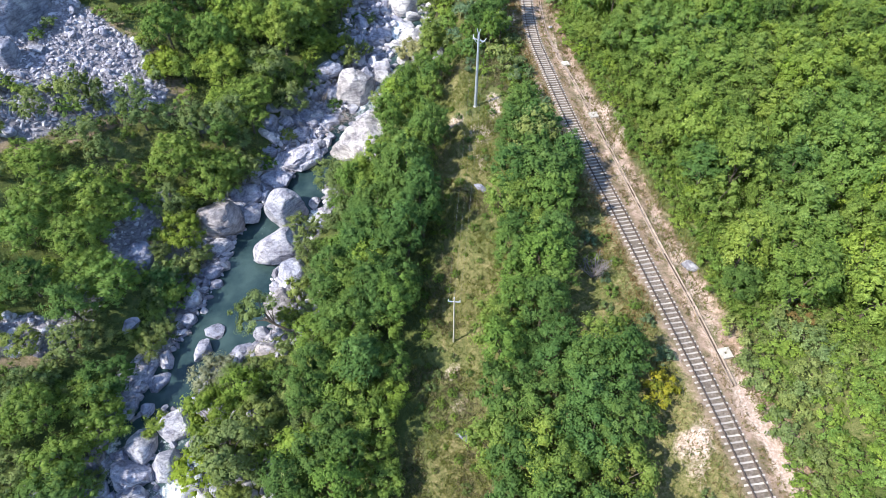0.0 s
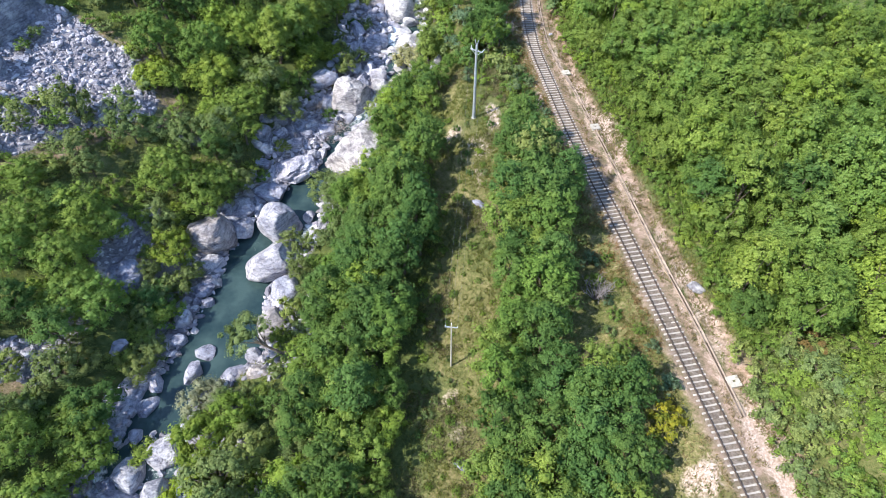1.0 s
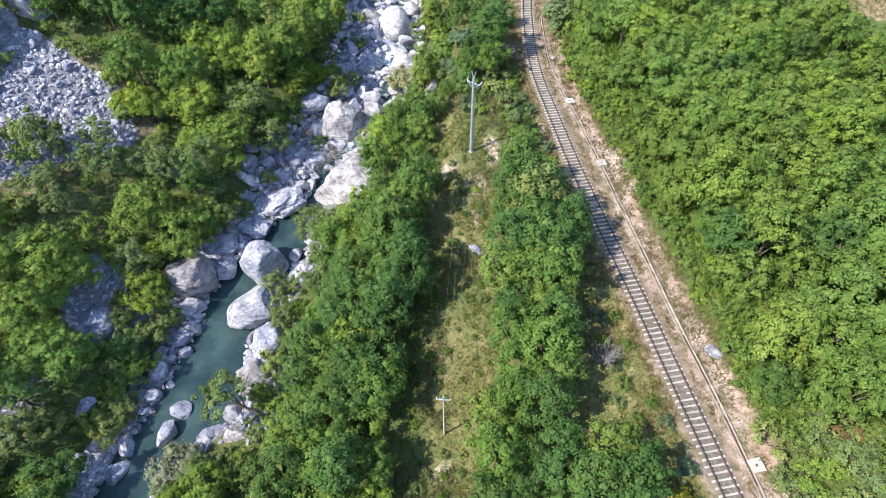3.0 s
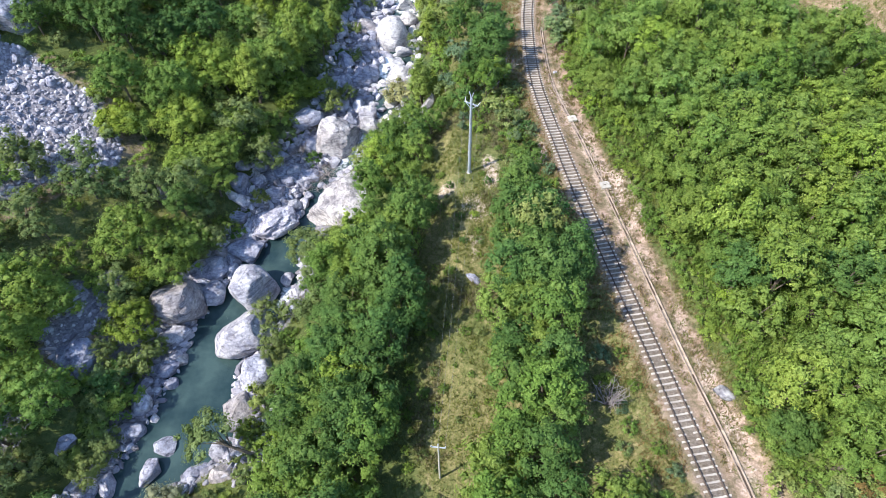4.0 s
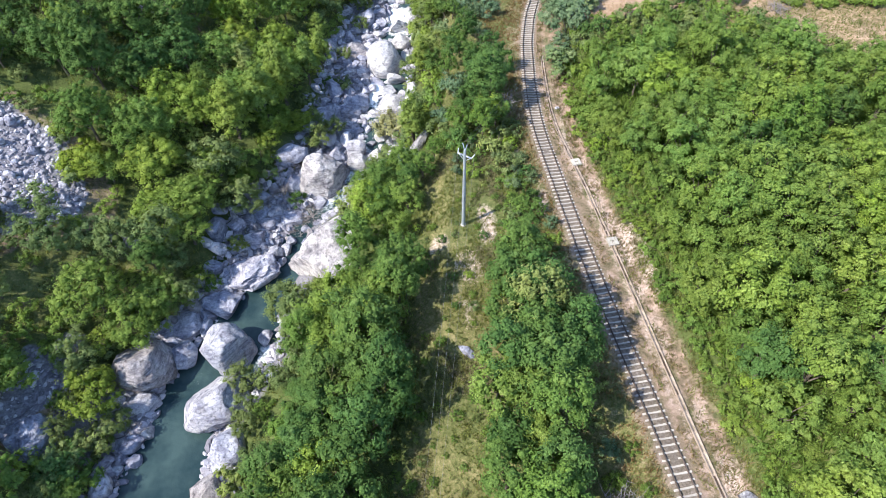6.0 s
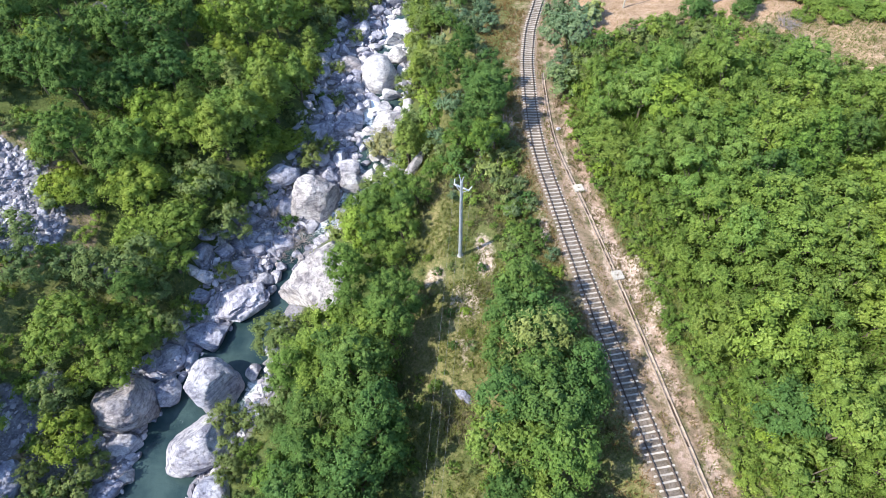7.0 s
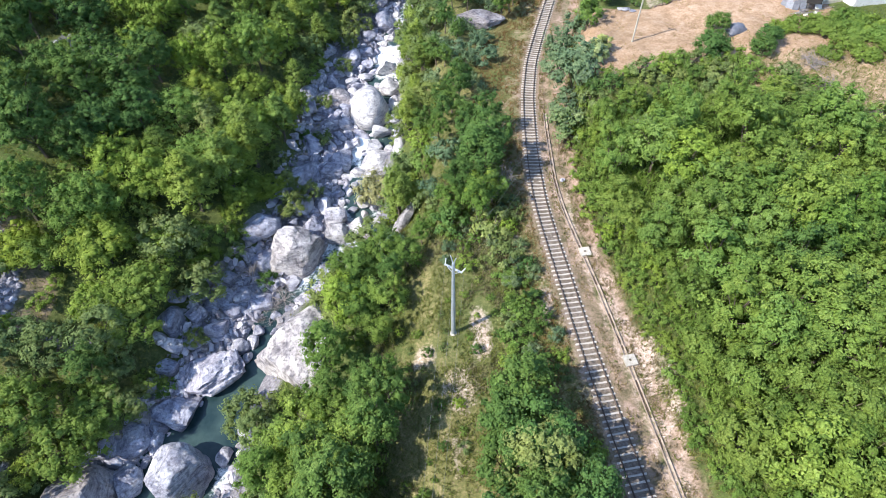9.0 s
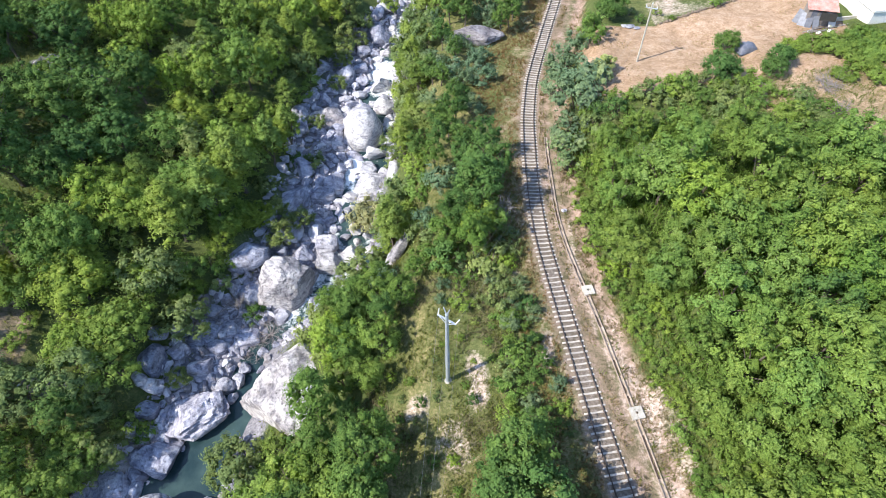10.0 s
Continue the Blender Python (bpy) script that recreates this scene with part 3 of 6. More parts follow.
for i in range(15):
    for j in range(6):
        u, w = (j - 2.5) * 0.82 + lrng.normal() * 0.07 + 0.25 * (i % 2), (i - 7) * 0.80 + lrng.normal() * 0.07
        edge = max(abs(u) / 2.5, abs(w + 0.5 * u) / 5.8)
        if edge > 1 + lrng.normal() * 0.08:
            continue
        part("block", rock_mesh("block", 900 + (i * 6 + j) % 12, LIME, (0.56, 0.53, 0.7), 2, 3, 0.05, 30, (0.96, 1.3), 0.35), ledge, "", pose(u, w, -0.25 - 0.5 * max(0, edge - 0.75) + lrng.normal() * 0.07, lrng.normal() * 4, lrng.normal() * 4, lrng.normal() * 9) @ Matrix.Diagonal((lrng.uniform(0.8, 1.15), lrng.uniform(0.8, 1.15), 1, 1)))
boulder(-43.0, 28.2, -15.0, 2.0, 2.0, 0.8, LIME)
# the pool's banks
boulder(-23.3, 46.9, -14.4, 2.8, 3.3, 2.9)
boulder(-24.3, 42.2, -14.5, 2.9, 2.9, 2.6, LIME_PINK, "brownish grey boulder on the bank of the pool")
boulder(-26.2, 53.3, -14.2, 4.6, 4.1, 3.4, LIME_WHITE, "large white boulder beside the green pool", None, 0, 7)
boulder(-27.2, 60.9, -13.9, 3.9, 3.5, 3.9, LIME_WHITE, "large white boulder beside the green pool", None, 0, 7)
boulder(-19.6, 62.0, -14.0, 1.3, 3.4, 1.9, LIME_WHITE)
boulder(-22.6, 63.4, -14.5, 1.1, 1.3, 1.0, LIME_WHITE)
boulder(-36.8, 57.8, -13.6, 3.7, 3.9, 4.3, LIME_PINK, "large layered brownish boulder above the pool", None, 0, 7)
boulder(-36.2, 53.4, -14.6, 2.6, 1.6, 1.4, LIME_WHITE)
boulder(-32.6, 60.4, -14.4, 2.0, 2.3, 2.1, LIME_WHITE)
boulder(-33.7, 65.0, -14.2, 2.7, 2.1, 1.7)
boulder(-36.3, 64.0, -14.0, 1.8, 1.7, 1.7)
boulder(-36.0, 48.5, -14.5, 2.0, 1.4, 1.3, LIME, "", 25)
boulder(-34.6, 49.7, -14.8, 1.3, 0.9, 1.0, LIME_CREAM, "pale rock at the tip of a stony spit in the pool", 40)
boulder(-37.9, 46.2, -14.4, 1.5, 1.3, 1.2, LIME_GREY)
boulder(-38.6, 50.2, -14.2, 1.6, 1.4, 1.2, LIME_GREY)
boulder(-45.4, 47.4, -10.6, 3.1, 2.7, 2.6, LIME_GREY, "dark grey boulder on the wooded bank")
boulder(-58.5, 32.5, -6.2, 2.4, 2.0, 2.0, LIME_GREY, "dark grey boulder among bushes on the bank")
# middle reach
solid("boulder", hewn_mesh("boulder", 88, LIME_CREAM, 10.5, ((-0.73, 0.68, 0.25, 3.9), (-0.6, -0.8, 0.15, 4.4), (0.7, 0.7, 0.1, 5.6), (1, 0, 0, 6.0), (0.6, -0.8, 0.2, 7.0), (-0.30, -0.12, 1, 3.5), (0.25, 0.1, 1, 4.1), (0, 0, -1, 2.6)), 6, 0.13), pose(-15.2, 76.3, -12.6), "huge slanting cream-white slab of rock beside the river", "boulder", "boulders of the river")
boulder(-26.9, 73.4, -13.7, 4.6, 3.4, 2.7, LIME, "broad uneven bluish grey boulder beside the pool", 20, 0, 8, 5, 0.30, (0.6, 0.9), 0.75)
boulder(-29.7, 68.7, -14.2, 3.1, 2.5, 1.8, LIME)
boulder(-27.7, 79.6, -12.6, 2.1, 1.6, 1.5, LIME, "broad grey boulder with a smooth back on the stony shelf", 25, 0, 8, 4, 0.12)
for i, (x, y, r0) in enumerate(((-30.3, 81.2, 1.2), (-30.0, 77.4, 1.1), (-31.8, 76.4, 1.2), (-26.0, 82.4, 1.1), (-28.8, 82.9, 1.0), (-30.6, 84.2, 1.3), (-32.6, 82.6, 1.0), (-29.3, 86.6, 1.2), (-33.2, 76.6, 0.9), (-27.4, 87.4, 1.0), (-31.9, 73.6, 1.2), (-31.4, 71.2, 1.0))):
    boulder(x, y, height(x, y) + 0.3 * r0, 1.2 * r0, r0, 0.85 * r0, (LIME, LIME_GREY, LIME_WHITE)[i % 3], "angular block on the stony shelf beside the rapids", None, 6, 7, 4, 0.10, (0.6, 1.0), 0.7)
boulder(-32.6, 79.2, -10.9, 2.3, 2.1, 1.9, LIME_GREY)
boulder(-22.8, 84.4, -13.6, 1.9, 1.3, 1.0, LIME, "squared pale block beside the rapids", 6, 5, 4, 4, 0.06, (0.9, 1.2), 0.45)
boulder(-25.4, 85.2, -13.2, 1.3, 1.5, 1.1, LIME_WHITE, "squared white block beside the rapids", 20, -8, 4, 4, 0.06, (0.85, 1.1), 0.5)
boulder(-27.4, 84.6, -13.0, 1.3, 1.7, 1.2, LIME_GREY, "", -20, 0, 5, 4, 0.08, (0.8, 1.1), 0.55)
for x, y, r0 in ((-23.8, 77.4, 1.25), (-22.4, 78.3, 0.9), (-25.3, 77.6, 0.9), (-25.0, 78.9, 0.7), (-22.9, 76.2, 0.8), (-26.6, 77.0, 0.75), (-21.9, 79.9, 0.8), (-24.4, 80.6, 0.7)):
    boulder(x, y, float(water_z(y)) + 0.25 * r0, r0, 1.15 * r0, r0, LIME_WHITE if r0 > 0.75 else LIME_CREAM, "pale stone wedged in the narrow channel", None, 0, 8, 4, 0.14, (0.5, 0.85), 0.8)
solid("boulder", hewn_mesh("boulder", 91, LIME_CREAM, 7.0, ((-1, -0.12, 0.12, 3.2), (1, -0.2, 0.15, 3.3), (0.15, -1, 0.22, 3.3), (0.1, 1, 0.1, 3.2), (-0.35, -0.55, 0.8, 3.6), (0.55, -0.35, 0.75, 3.5), (0.1, 0.35, 1, 3.8), (-0.7, 0.5, 0.3, 3.4), (0.75, -0.75, 0.1, 3.6), (0, 0, -1, 3.0)), 5, 0.13), pose(-18.8, 92.0, -11.4, 0, 0, -8), "house-sized squared pinkish grey boulder in the river bed", "boulder", "boulders of the river")
boulder(-24.2, 95.0, -9.2, 3.2, 2.4, 2.0, LIME_GREY, "tilted grey boulder at the foot of the bank", 15, 8, 6, 4, 0.12, (0.7, 1.0), 0.7)
boulder(-23.0, 90.6, -11.6, 1.6, 1.8, 1.4, LIME_GREY, "", -20, 0, 5, 4, 0.1, (0.8, 1.1), 0.6)
boulder(-16.8, 96.6, -11.5, 1.7, 1.5, 1.9)
boulder(-13.8, 98.8, -11.2, 1.7, 1.5, 1.5, LIME_WHITE, "", 10, 0, 5, 4, 0.08, (0.85, 1.15), 0.5)
boulder(-13.3, 95.7, -11.6, 1.6, 1.4, 1.6, LIME_CREAM, "", -6, 0, 5, 4, 0.08, (0.85, 1.15), 0.45)
boulder(-10.3, 97.4, -11.4, 1.7, 1.5, 1.9, LIME_PALE_SUNLIT)
boulder(-2.9, 92.9, -6.2, 1.05, 1.0, 3.4, LIME_CREAM, "tilted slab of pinkish rock among bushes", -38, -42, 5, 4, 0.10, (0.7, 0.95), 0.6)
# upper rapids
boulder(-20.1, 106.4, -10.6, 2.8, 5.0, 2.4, LIME_GREY)
boulder(-15.7, 107.9, -10.6, 2.0, 1.8, 2.0, LIME_GREY)
boulder(-14.3, 111.2, -10.4, 1.8, 2.6, 1.9)
boulder(-9.3, 107.4, -10.9, 1.4, 1.2, 1.2, LIME_PALE_SUNLIT)
boulder(-8.4, 110.9, -10.4, 2.9, 2.5, 1.8, LIME_PALE_SUNLIT, "smooth white boulder in the rapids", None, 0, 5, 4, 0.06)
boulder(-4.7, 111.4, -10.2, 1.5, 2.2, 1.6, LIME_PALE_SUNLIT)
boulder(-10.9, 123.0, -9.2, 3.4, 4.5, 4.0, LIME_PALE_SUNLIT, "tall rounded white boulder in the rapids", 5, 0, 3, 5, 0.07, (0.8, 0.95))
boulder(-17.8, 126.4, -9.2, 3.5, 3.0, 2.5, LIME_PINK)
boulder(-7.9, 129.6, -9.3, 2.1, 1.9, 2.0, LIME_PALE_SUNLIT)
boulder(-16.2, 138.4, -8.8, 2.3, 2.4, 2.4)
boulder(-8.9, 136.1, -9.1, 2.3, 2.1, 1.6, LIME_PALE_SUNLIT)
boulder(-9.1, 149.7, -8.8, 1.2, 1.1, 0.9, LIME_WHITE)
boulder(-10.9, 151.9, -8.2, 2.5, 3.4, 2.2, LIME_GREY)
boulder(-13.5, 146.0, -8.6, 2.0, 1.8, 1.4, LIME_GREY)
boulder(8.2, 137.5, 0.2, 5.2, 2.4, 1.6, LIME_PINK, "low pinkish rock outcrop among bushes")
# rock faces and big blocks of the rubble slope
for x, y, rx, ry, rz, turn in ((-72.6, 78.4, 1.9, 2.2, 2.3, 8), (-76.1, 77.6, 1.9, 2.3, 2.6, 3), (-79.7, 77.2, 2.0, 2.4, 2.8, -4)):
    boulder(x, y, height(x, y) + 0.7, rx, ry, rz, LIME_GREY, "squared block of grey rock standing out of the rubble", turn, 0, 4, 5, 0.05, (1.0, 1.25), 0.4)
for x, y, rx, ry, rz, turn in ((-76.3, 90.3, 5.4, 8.0, 5.5, -19), (-71.0, 102.0, 5.0, 5.5, 6.0, -12), (-86.0, 92.0, 5.5, 8.0, 5.5, -8)):
    boulder(x, y, height(x, y) + 0.5, rx, ry, rz, LIME_GREY, "steep shaded grey rock face above the rubble slope", turn, 0, 7, 5, 0.14, (0.85, 1.2), 0.45)
boulder(-69.8, 82.0, height(-69.8, 82.0) + 0.5, 1.4, 1.0, 0.6, LIME_WHITE, "pale flat block on the rubble slope")
boulder(-59.2, 73.6, height(-59.2, 73.6) + 0.2, 2.4, 1.7, 1.3, LIME_GREY, "rounded grey boulder on the rubble slope")
boulder(-52.5, 81.0, -3.2, 1.0, 0.8, 0.7, LIME, "pale boulder at the foot of the rubble slope")
# single stones beside the railway and in the clearing
boulder(29.5, 38.8, height(29.5, 38.8) + 0.3, 1.1, 0.7, 0.5, LIME_CREAM, "flat white stone lying on the verge of the railway", -30, 0, 14)
boulder(4.8, 54.7, height(4.8, 54.7) + 0.1, 1.25, 0.6, 0.5, LIME, "pale stone lying in the grassy clearing", -50, 0, 14)
boulder(2.15, 21.6, height(2.15, 21.6) + 0.15, 0.9, 0.7, 0.5, LIME, "pale stone lying in the grassy clearing")
boulder(18.9, 95.6, -0.2, 0.45, 0.35, 0.25, LIME_WHITE, "small pale stone beside the concrete gutter")

# middling rocks of the bed, one object each
rng = np.random.default_rng(5)
rock_kinds = [rock_mesh("rock", 400 + i, (LIME, LIME_GREY, LIME, LIME_WHITE, LIME_PINK, LIME_GREY)[i % 6], (1, rng.uniform(0.7, 0.95), rng.uniform(0.55, 0.9)), 3, 12, 0.07, 24, (0.42, 0.78)) for i in range(16)]
sunlit_kinds = [rock_mesh("rock", 420 + i, LIME_PALE_SUNLIT, (1, rng.uniform(0.7, 0.95), rng.uniform(0.55, 0.9)), 3, 10, 0.07, 24, (0.45, 0.85)) for i in range(5)]
taken = [(o.location.x, o.location.y, max(o.dimensions[:2]) / 2) for o in scene.objects if o.name.startswith("boulder")]
made = 0
for _ in range(6000):
    if made >= 285:
        break
    y = rng.uniform(8, 165)
    xl, xr = float(left_x(y)), float(right_x(y))
    x = rng.uniform(xl - float(bank_w(y)), xr + 2.0)
    if (xl + 1 < x < xr - 0.5 and (27 < y < 93 or rng.random() < 0.4)) or (y < 84 and rng.random() < 0.35):
        continue
    if math.hypot(x + 11.8, (y - 115.6) / 1.3) < 2.2 or math.hypot(x + 9.3, (y - 140) / 2) < 2.4:
        continue
    r = 0.55 + 1.25 * rng.random() ** 1.6 if y < 84 else 0.85 + 1.75 * rng.random() ** 1.1
    if any((x - a) ** 2 + (y - b) ** 2 < (0.7 * c + 0.8 * r) ** 2 for a, b, c in taken):
        continue
    taken.append((x, y, r))
    z = max(height(x, y), float(water_z(y)) - 0.2) + 0.2 * r
    # right of mid-channel the sun on the bank is put into paler stone
    if y > 98 and x > 0.5 * (xl + xr) - 1:
        kind = sunlit_kinds[made % 5]
    else:
        kind = rock_kinds[int(rng.integers(16)) if y < 98 else int(rng.choice((0, 2, 3, 6, 8, 9, 12, 14, 15)))]
    solid("rock", kind, pose(x, y, z, rng.uniform(-20, 20), rng.uniform(-20, 20), rng.uniform(0, 360)) @ Matrix.Scale(r, 4), "angular limestone rock on the river bank", "rock", "rocks of the river bed")
    made += 1


scree_kinds = [rock_mesh("scree_block", 430 + i, (LIME, LIME_GREY)[i % 2], (1, rng.uniform(0.7, 0.95), rng.uniform(0.55, 0.9)), 3, 12, 0.07, 24, (0.42, 0.78)) for i in range(5)]
made = 0
for _ in range(3000):
    if made >= 130:
        break
    x, y = rng.uniform(-92, -46), rng.uniform(30, 118)
    r = 0.45 + 0.75 * rng.random() ** 2
    if not in_scree(np.array([x]), np.array([y]))[0] or any((x - a) ** 2 + (y - b) ** 2 < (0.8 * c + r) ** 2 for a, b, c in taken):
        continue
    taken.append((x, y, r))
    solid("scree_block", scree_kinds[made % 5], pose(x, y, height(x, y) + 0.3 * r, rng.uniform(-20, 20), rng.uniform(-20, 20), rng.uniform(0, 360)) @ Matrix.Scale(r, 4), "angular grey block lying on the rubble slope", "rock", "blocks of the rubble slope")
    made += 1

block_kinds = [rock_mesh("stone_block", 440 + i, (LIME_GREY, LIME, LIME_PINK, LIME_WHITE)[i % 4], (1, rng.uniform(0.6, 0.85), rng.uniform(0.4, 0.7)), 3, 14, 0.09, 22, (0.40, 0.72)) for i in range(8)]
made = 0
for _ in range(5000):
    if made >= 130:
        break
    y = rng.uniform(44, 140)
    x = rng.uniform(float(left_x(y)) - float(bank_w(y)), float(left_x(y)) + 0.8)
    r = 0.95 + 1.1 * rng.random() ** 1.4 if y < 94 else 1.2 + 1.5 * rng.random() ** 1.2
    if any((x - a) ** 2 + (y - b) ** 2 < (0.6 * c + 0.6 * r) ** 2 for a, b, c in taken):
        continue
    taken.append((x, y, r))
    solid("stone_block", block_kinds[int(rng.integers(8)) if y < 94 else int(rng.choice((1, 3, 5, 7)))], pose(x, y, height(x, y) + 0.22 * r, rng.uniform(-25, 25), rng.uniform(-25, 25), rng.uniform(0, 360)) @ Matrix.Scale(r, 4), "tilted slab of bluish grey limestone at the foot of the bank", "rock", "rocks of the river bed")
    made += 1


def rubble(name, points, label, seed, flat=0.6):
    """Loose stones, too many to count, in one mesh: points are (x, y, size)."""
    r = np.random.default_rng(seed)
    bm = bmesh.new()
    bmesh.ops.create_icosphere(bm, subdivisions=1, radius=1)
    bm.verts.index_update()
    base = np.array([p.co[:] for p in bm.verts])
    bf = np.array([[p.index for p in q.verts] for q in bm.faces])
    bm.free()
    pts = np.array(points)
    n = len(pts)
    z = np.maximum(ground_z(pts[:, 0], pts[:, 1]), np.where((pts[:, 0] > left_x(pts[:, 1])) & (pts[:, 0] < right_x(pts[:, 1])), water_z(pts[:, 1]) - 0.1, -99))
    allv = []
    shapes = []
    for _ in range(24):
        v = base.copy()
        for _ in range(7):
            d = r.normal(size=3)
            d /= np.linalg.norm(d)
            v -= np.clip(v @ d - r.uniform(0.45, 0.8), 0, None)[:, None] * d
        shapes.append(v * np.array([1, r.uniform(0.45, 0.85), r.uniform(flat - 0.2, flat + 0.15)]))
    for k in range(n):
        e = Euler((r.uniform(-0.5, 0.5), r.uniform(-0.5, 0.5), r.uniform(0, 6.3))).to_matrix()
        allv.append(shapes[k % 24] @ np.array(e).T * pts[k, 2] + np.array([pts[k, 0], pts[k, 1], z[k] + 0.15 * pts[k, 2]]))
    faces = (bf[None] + (np.arange(n) * len(base))[:, None, None]).reshape(-1, 3)
    me = mesh_of(name, np.concatenate(allv), faces, RUBBLE)
    return tagged(new(name, me), label, "rubble", kind="stuff")


sx, sy = rng.uniform(-100, -43, 120000), rng.uniform(28, 126, 120000)
keep = in_scree(sx, sy)
pts = [(x, y, 0.14 + 0.62 * rng.random() ** 2.6) for x, y in list(zip(sx[keep], sy[keep]))[:10500]]
rubble("scree", pts, "slope of loose angular pale grey limestone rubble", 31)
pts = []
for _ in range(40000):
    y = rng.uniform(6, 168)
    xl, xr = float(left_x(y)), float(right_x(y))
    x = rng.uniform(xl - 1.05 * float(bank_w(y)), xr + 2.5)
    if xl + 0.6 < x < xr - 0.6 and (27 < y < 93 or rng.random() < 0.9):
        continue
    if (x < xl - 5 and y < 78 and rng.random() < 0.5) or (y > 94 and rng.random() < 0.6):
        continue
    if (x < xl - 1.5 and y < 52 and rng.random() < 0.75) or math.hypot(x + 41.9, (y - 31.4) / 2.2) < 3.0 or math.hypot(x + 17, y - 76) < 7.5:
        continue
    pts.append((x, y, 0.18 + 0.85 * rng.random() ** 2.3))
    if len(pts) > 5600:
        break
rubble("river_stones", pts, "loose pale stones and gravel along the river", 32)
pts = []
for _ in range(30000):
    x, y = rng.uniform(-75, -44), rng.uniform(15, 75)
    d = float(left_x(y)) - x
    if 4 < d < 22 and float(vnoise(x, y, 7, 13)) > 0.35:
        pts.append((x, y, 0.10 + 0.35 * rng.random() ** 2.6))
    if len(pts) > 900:
        break
rubble("bank_stones", pts, "patches of loose grey stones between bushes", 33)

pts = []
for _ in range(6000):
    y = rng.uniform(12, 46)
    x = float(right_x(y)) + rng.uniform(0.5, 9.0)
    if float(vnoise(x, y, 4, 63)) > -0.15:
        pts.append((x, y, 0.16 + 0.8 * rng.random() ** 2.6))
    if len(pts) > 700:
        break
rubble("shore_stones", pts, "pale stones scattered on the grassy shore of the pool", 34)

# ---- plants ----
def leaf_cloud(r, centres, sizes, per, length, width, hub, core=0.0):
    """Leafy sprays that reach outwards from a hub, each leaf a separate triangle."""
    m = len(centres)
    n = m * per
    axis = centres - hub
    axis[:, 2] += 0.3 * np.abs(axis).max()
    axis /= np.linalg.norm(axis, axis=1)[:, None] + 1e-6
    out = np.repeat(axis, per, 0)
    c = np.repeat(centres, per, 0)
    s = np.repeat(sizes, per)
    d = r.normal(size=(n, 3))
    d /= np.linalg.norm(d, axis=1)[:, None]
    facing = out + np.array([0, 0, 0.7])
    back = (np.einsum("ij,ij->i", d, facing) < -0.15) & (r.random(n) < 0.88)
    d[back] *= -1
    k = (s * r.uniform(0.5, 1.15, n))[:, None]
    flat = d * np.array([0.98, 0.98, 0.9])
    p = c + (flat + out * (0.35 * np.einsum("ij,ij->i", d, out))[:, None]) * k
    nrm = d * 0.8 + out * 0.75 + r.normal(size=(n, 3)) * 0.24 + np.array([-0.08, -0.05, 0.25])
    nrm /= np.linalg.norm(nrm, axis=1)[:, None]
    a = np.cross(nrm, r.normal(size=(n, 3)))
    a /= np.linalg.norm(a, axis=1)[:, None]
    b = np.cross(nrm, a)
    L = (length * r.uniform(0.55, 1.3, n))[:, None]
    W = (width * r.uniform(0.6, 1.25, n))[:, None]
    v = np.stack([p + a * L * 0.6, p - a * L * 0.4 + b * W * 0.5, p - a * L * 0.4 - b * W * 0.5], 1).reshape(-1, 3)
    f = np.arange(n * 3).reshape(-1, 3)
    spray = np.clip(r.normal(0.5, 0.22, m), 0, 1)
    tone = np.repeat(spray, per * 3)
    # inside each spray a dense lump of leaves, in the middle an added core coloured darkest for inner shade
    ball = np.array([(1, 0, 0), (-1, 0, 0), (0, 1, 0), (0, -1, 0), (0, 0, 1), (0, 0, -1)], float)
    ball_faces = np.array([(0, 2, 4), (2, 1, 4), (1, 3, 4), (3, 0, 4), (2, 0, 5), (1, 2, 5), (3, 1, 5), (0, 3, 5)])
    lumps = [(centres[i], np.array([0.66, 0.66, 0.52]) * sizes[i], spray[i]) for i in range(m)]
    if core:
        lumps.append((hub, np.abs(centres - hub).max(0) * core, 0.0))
    vs, fs, ts, k0 = [v], [f], [tone], len(v)
    for middle, ext, t in lumps:
        vs.append(middle + ball * ext * r.uniform(0.7, 1.2, (len(ball), 1)))
        fs.append(ball_faces + k0)
        ts.append(np.full(len(ball), t))
        k0 += len(ball)
    v, f, tone = np.concatenate(vs), np.concatenate(fs), np.concatenate(ts)
    return v, f, tone


def leaf_mesh(name, cloud, material):
    me = mesh_of(name, cloud[0], cloud[1], material)
    me.polygons.foreach_set("use_smooth", [True] * len(me.polygons))
    me.attributes.new("spray", "FLOAT", "POINT").data.foreach_set("value", cloud[2].astype(np.float32))
    return me


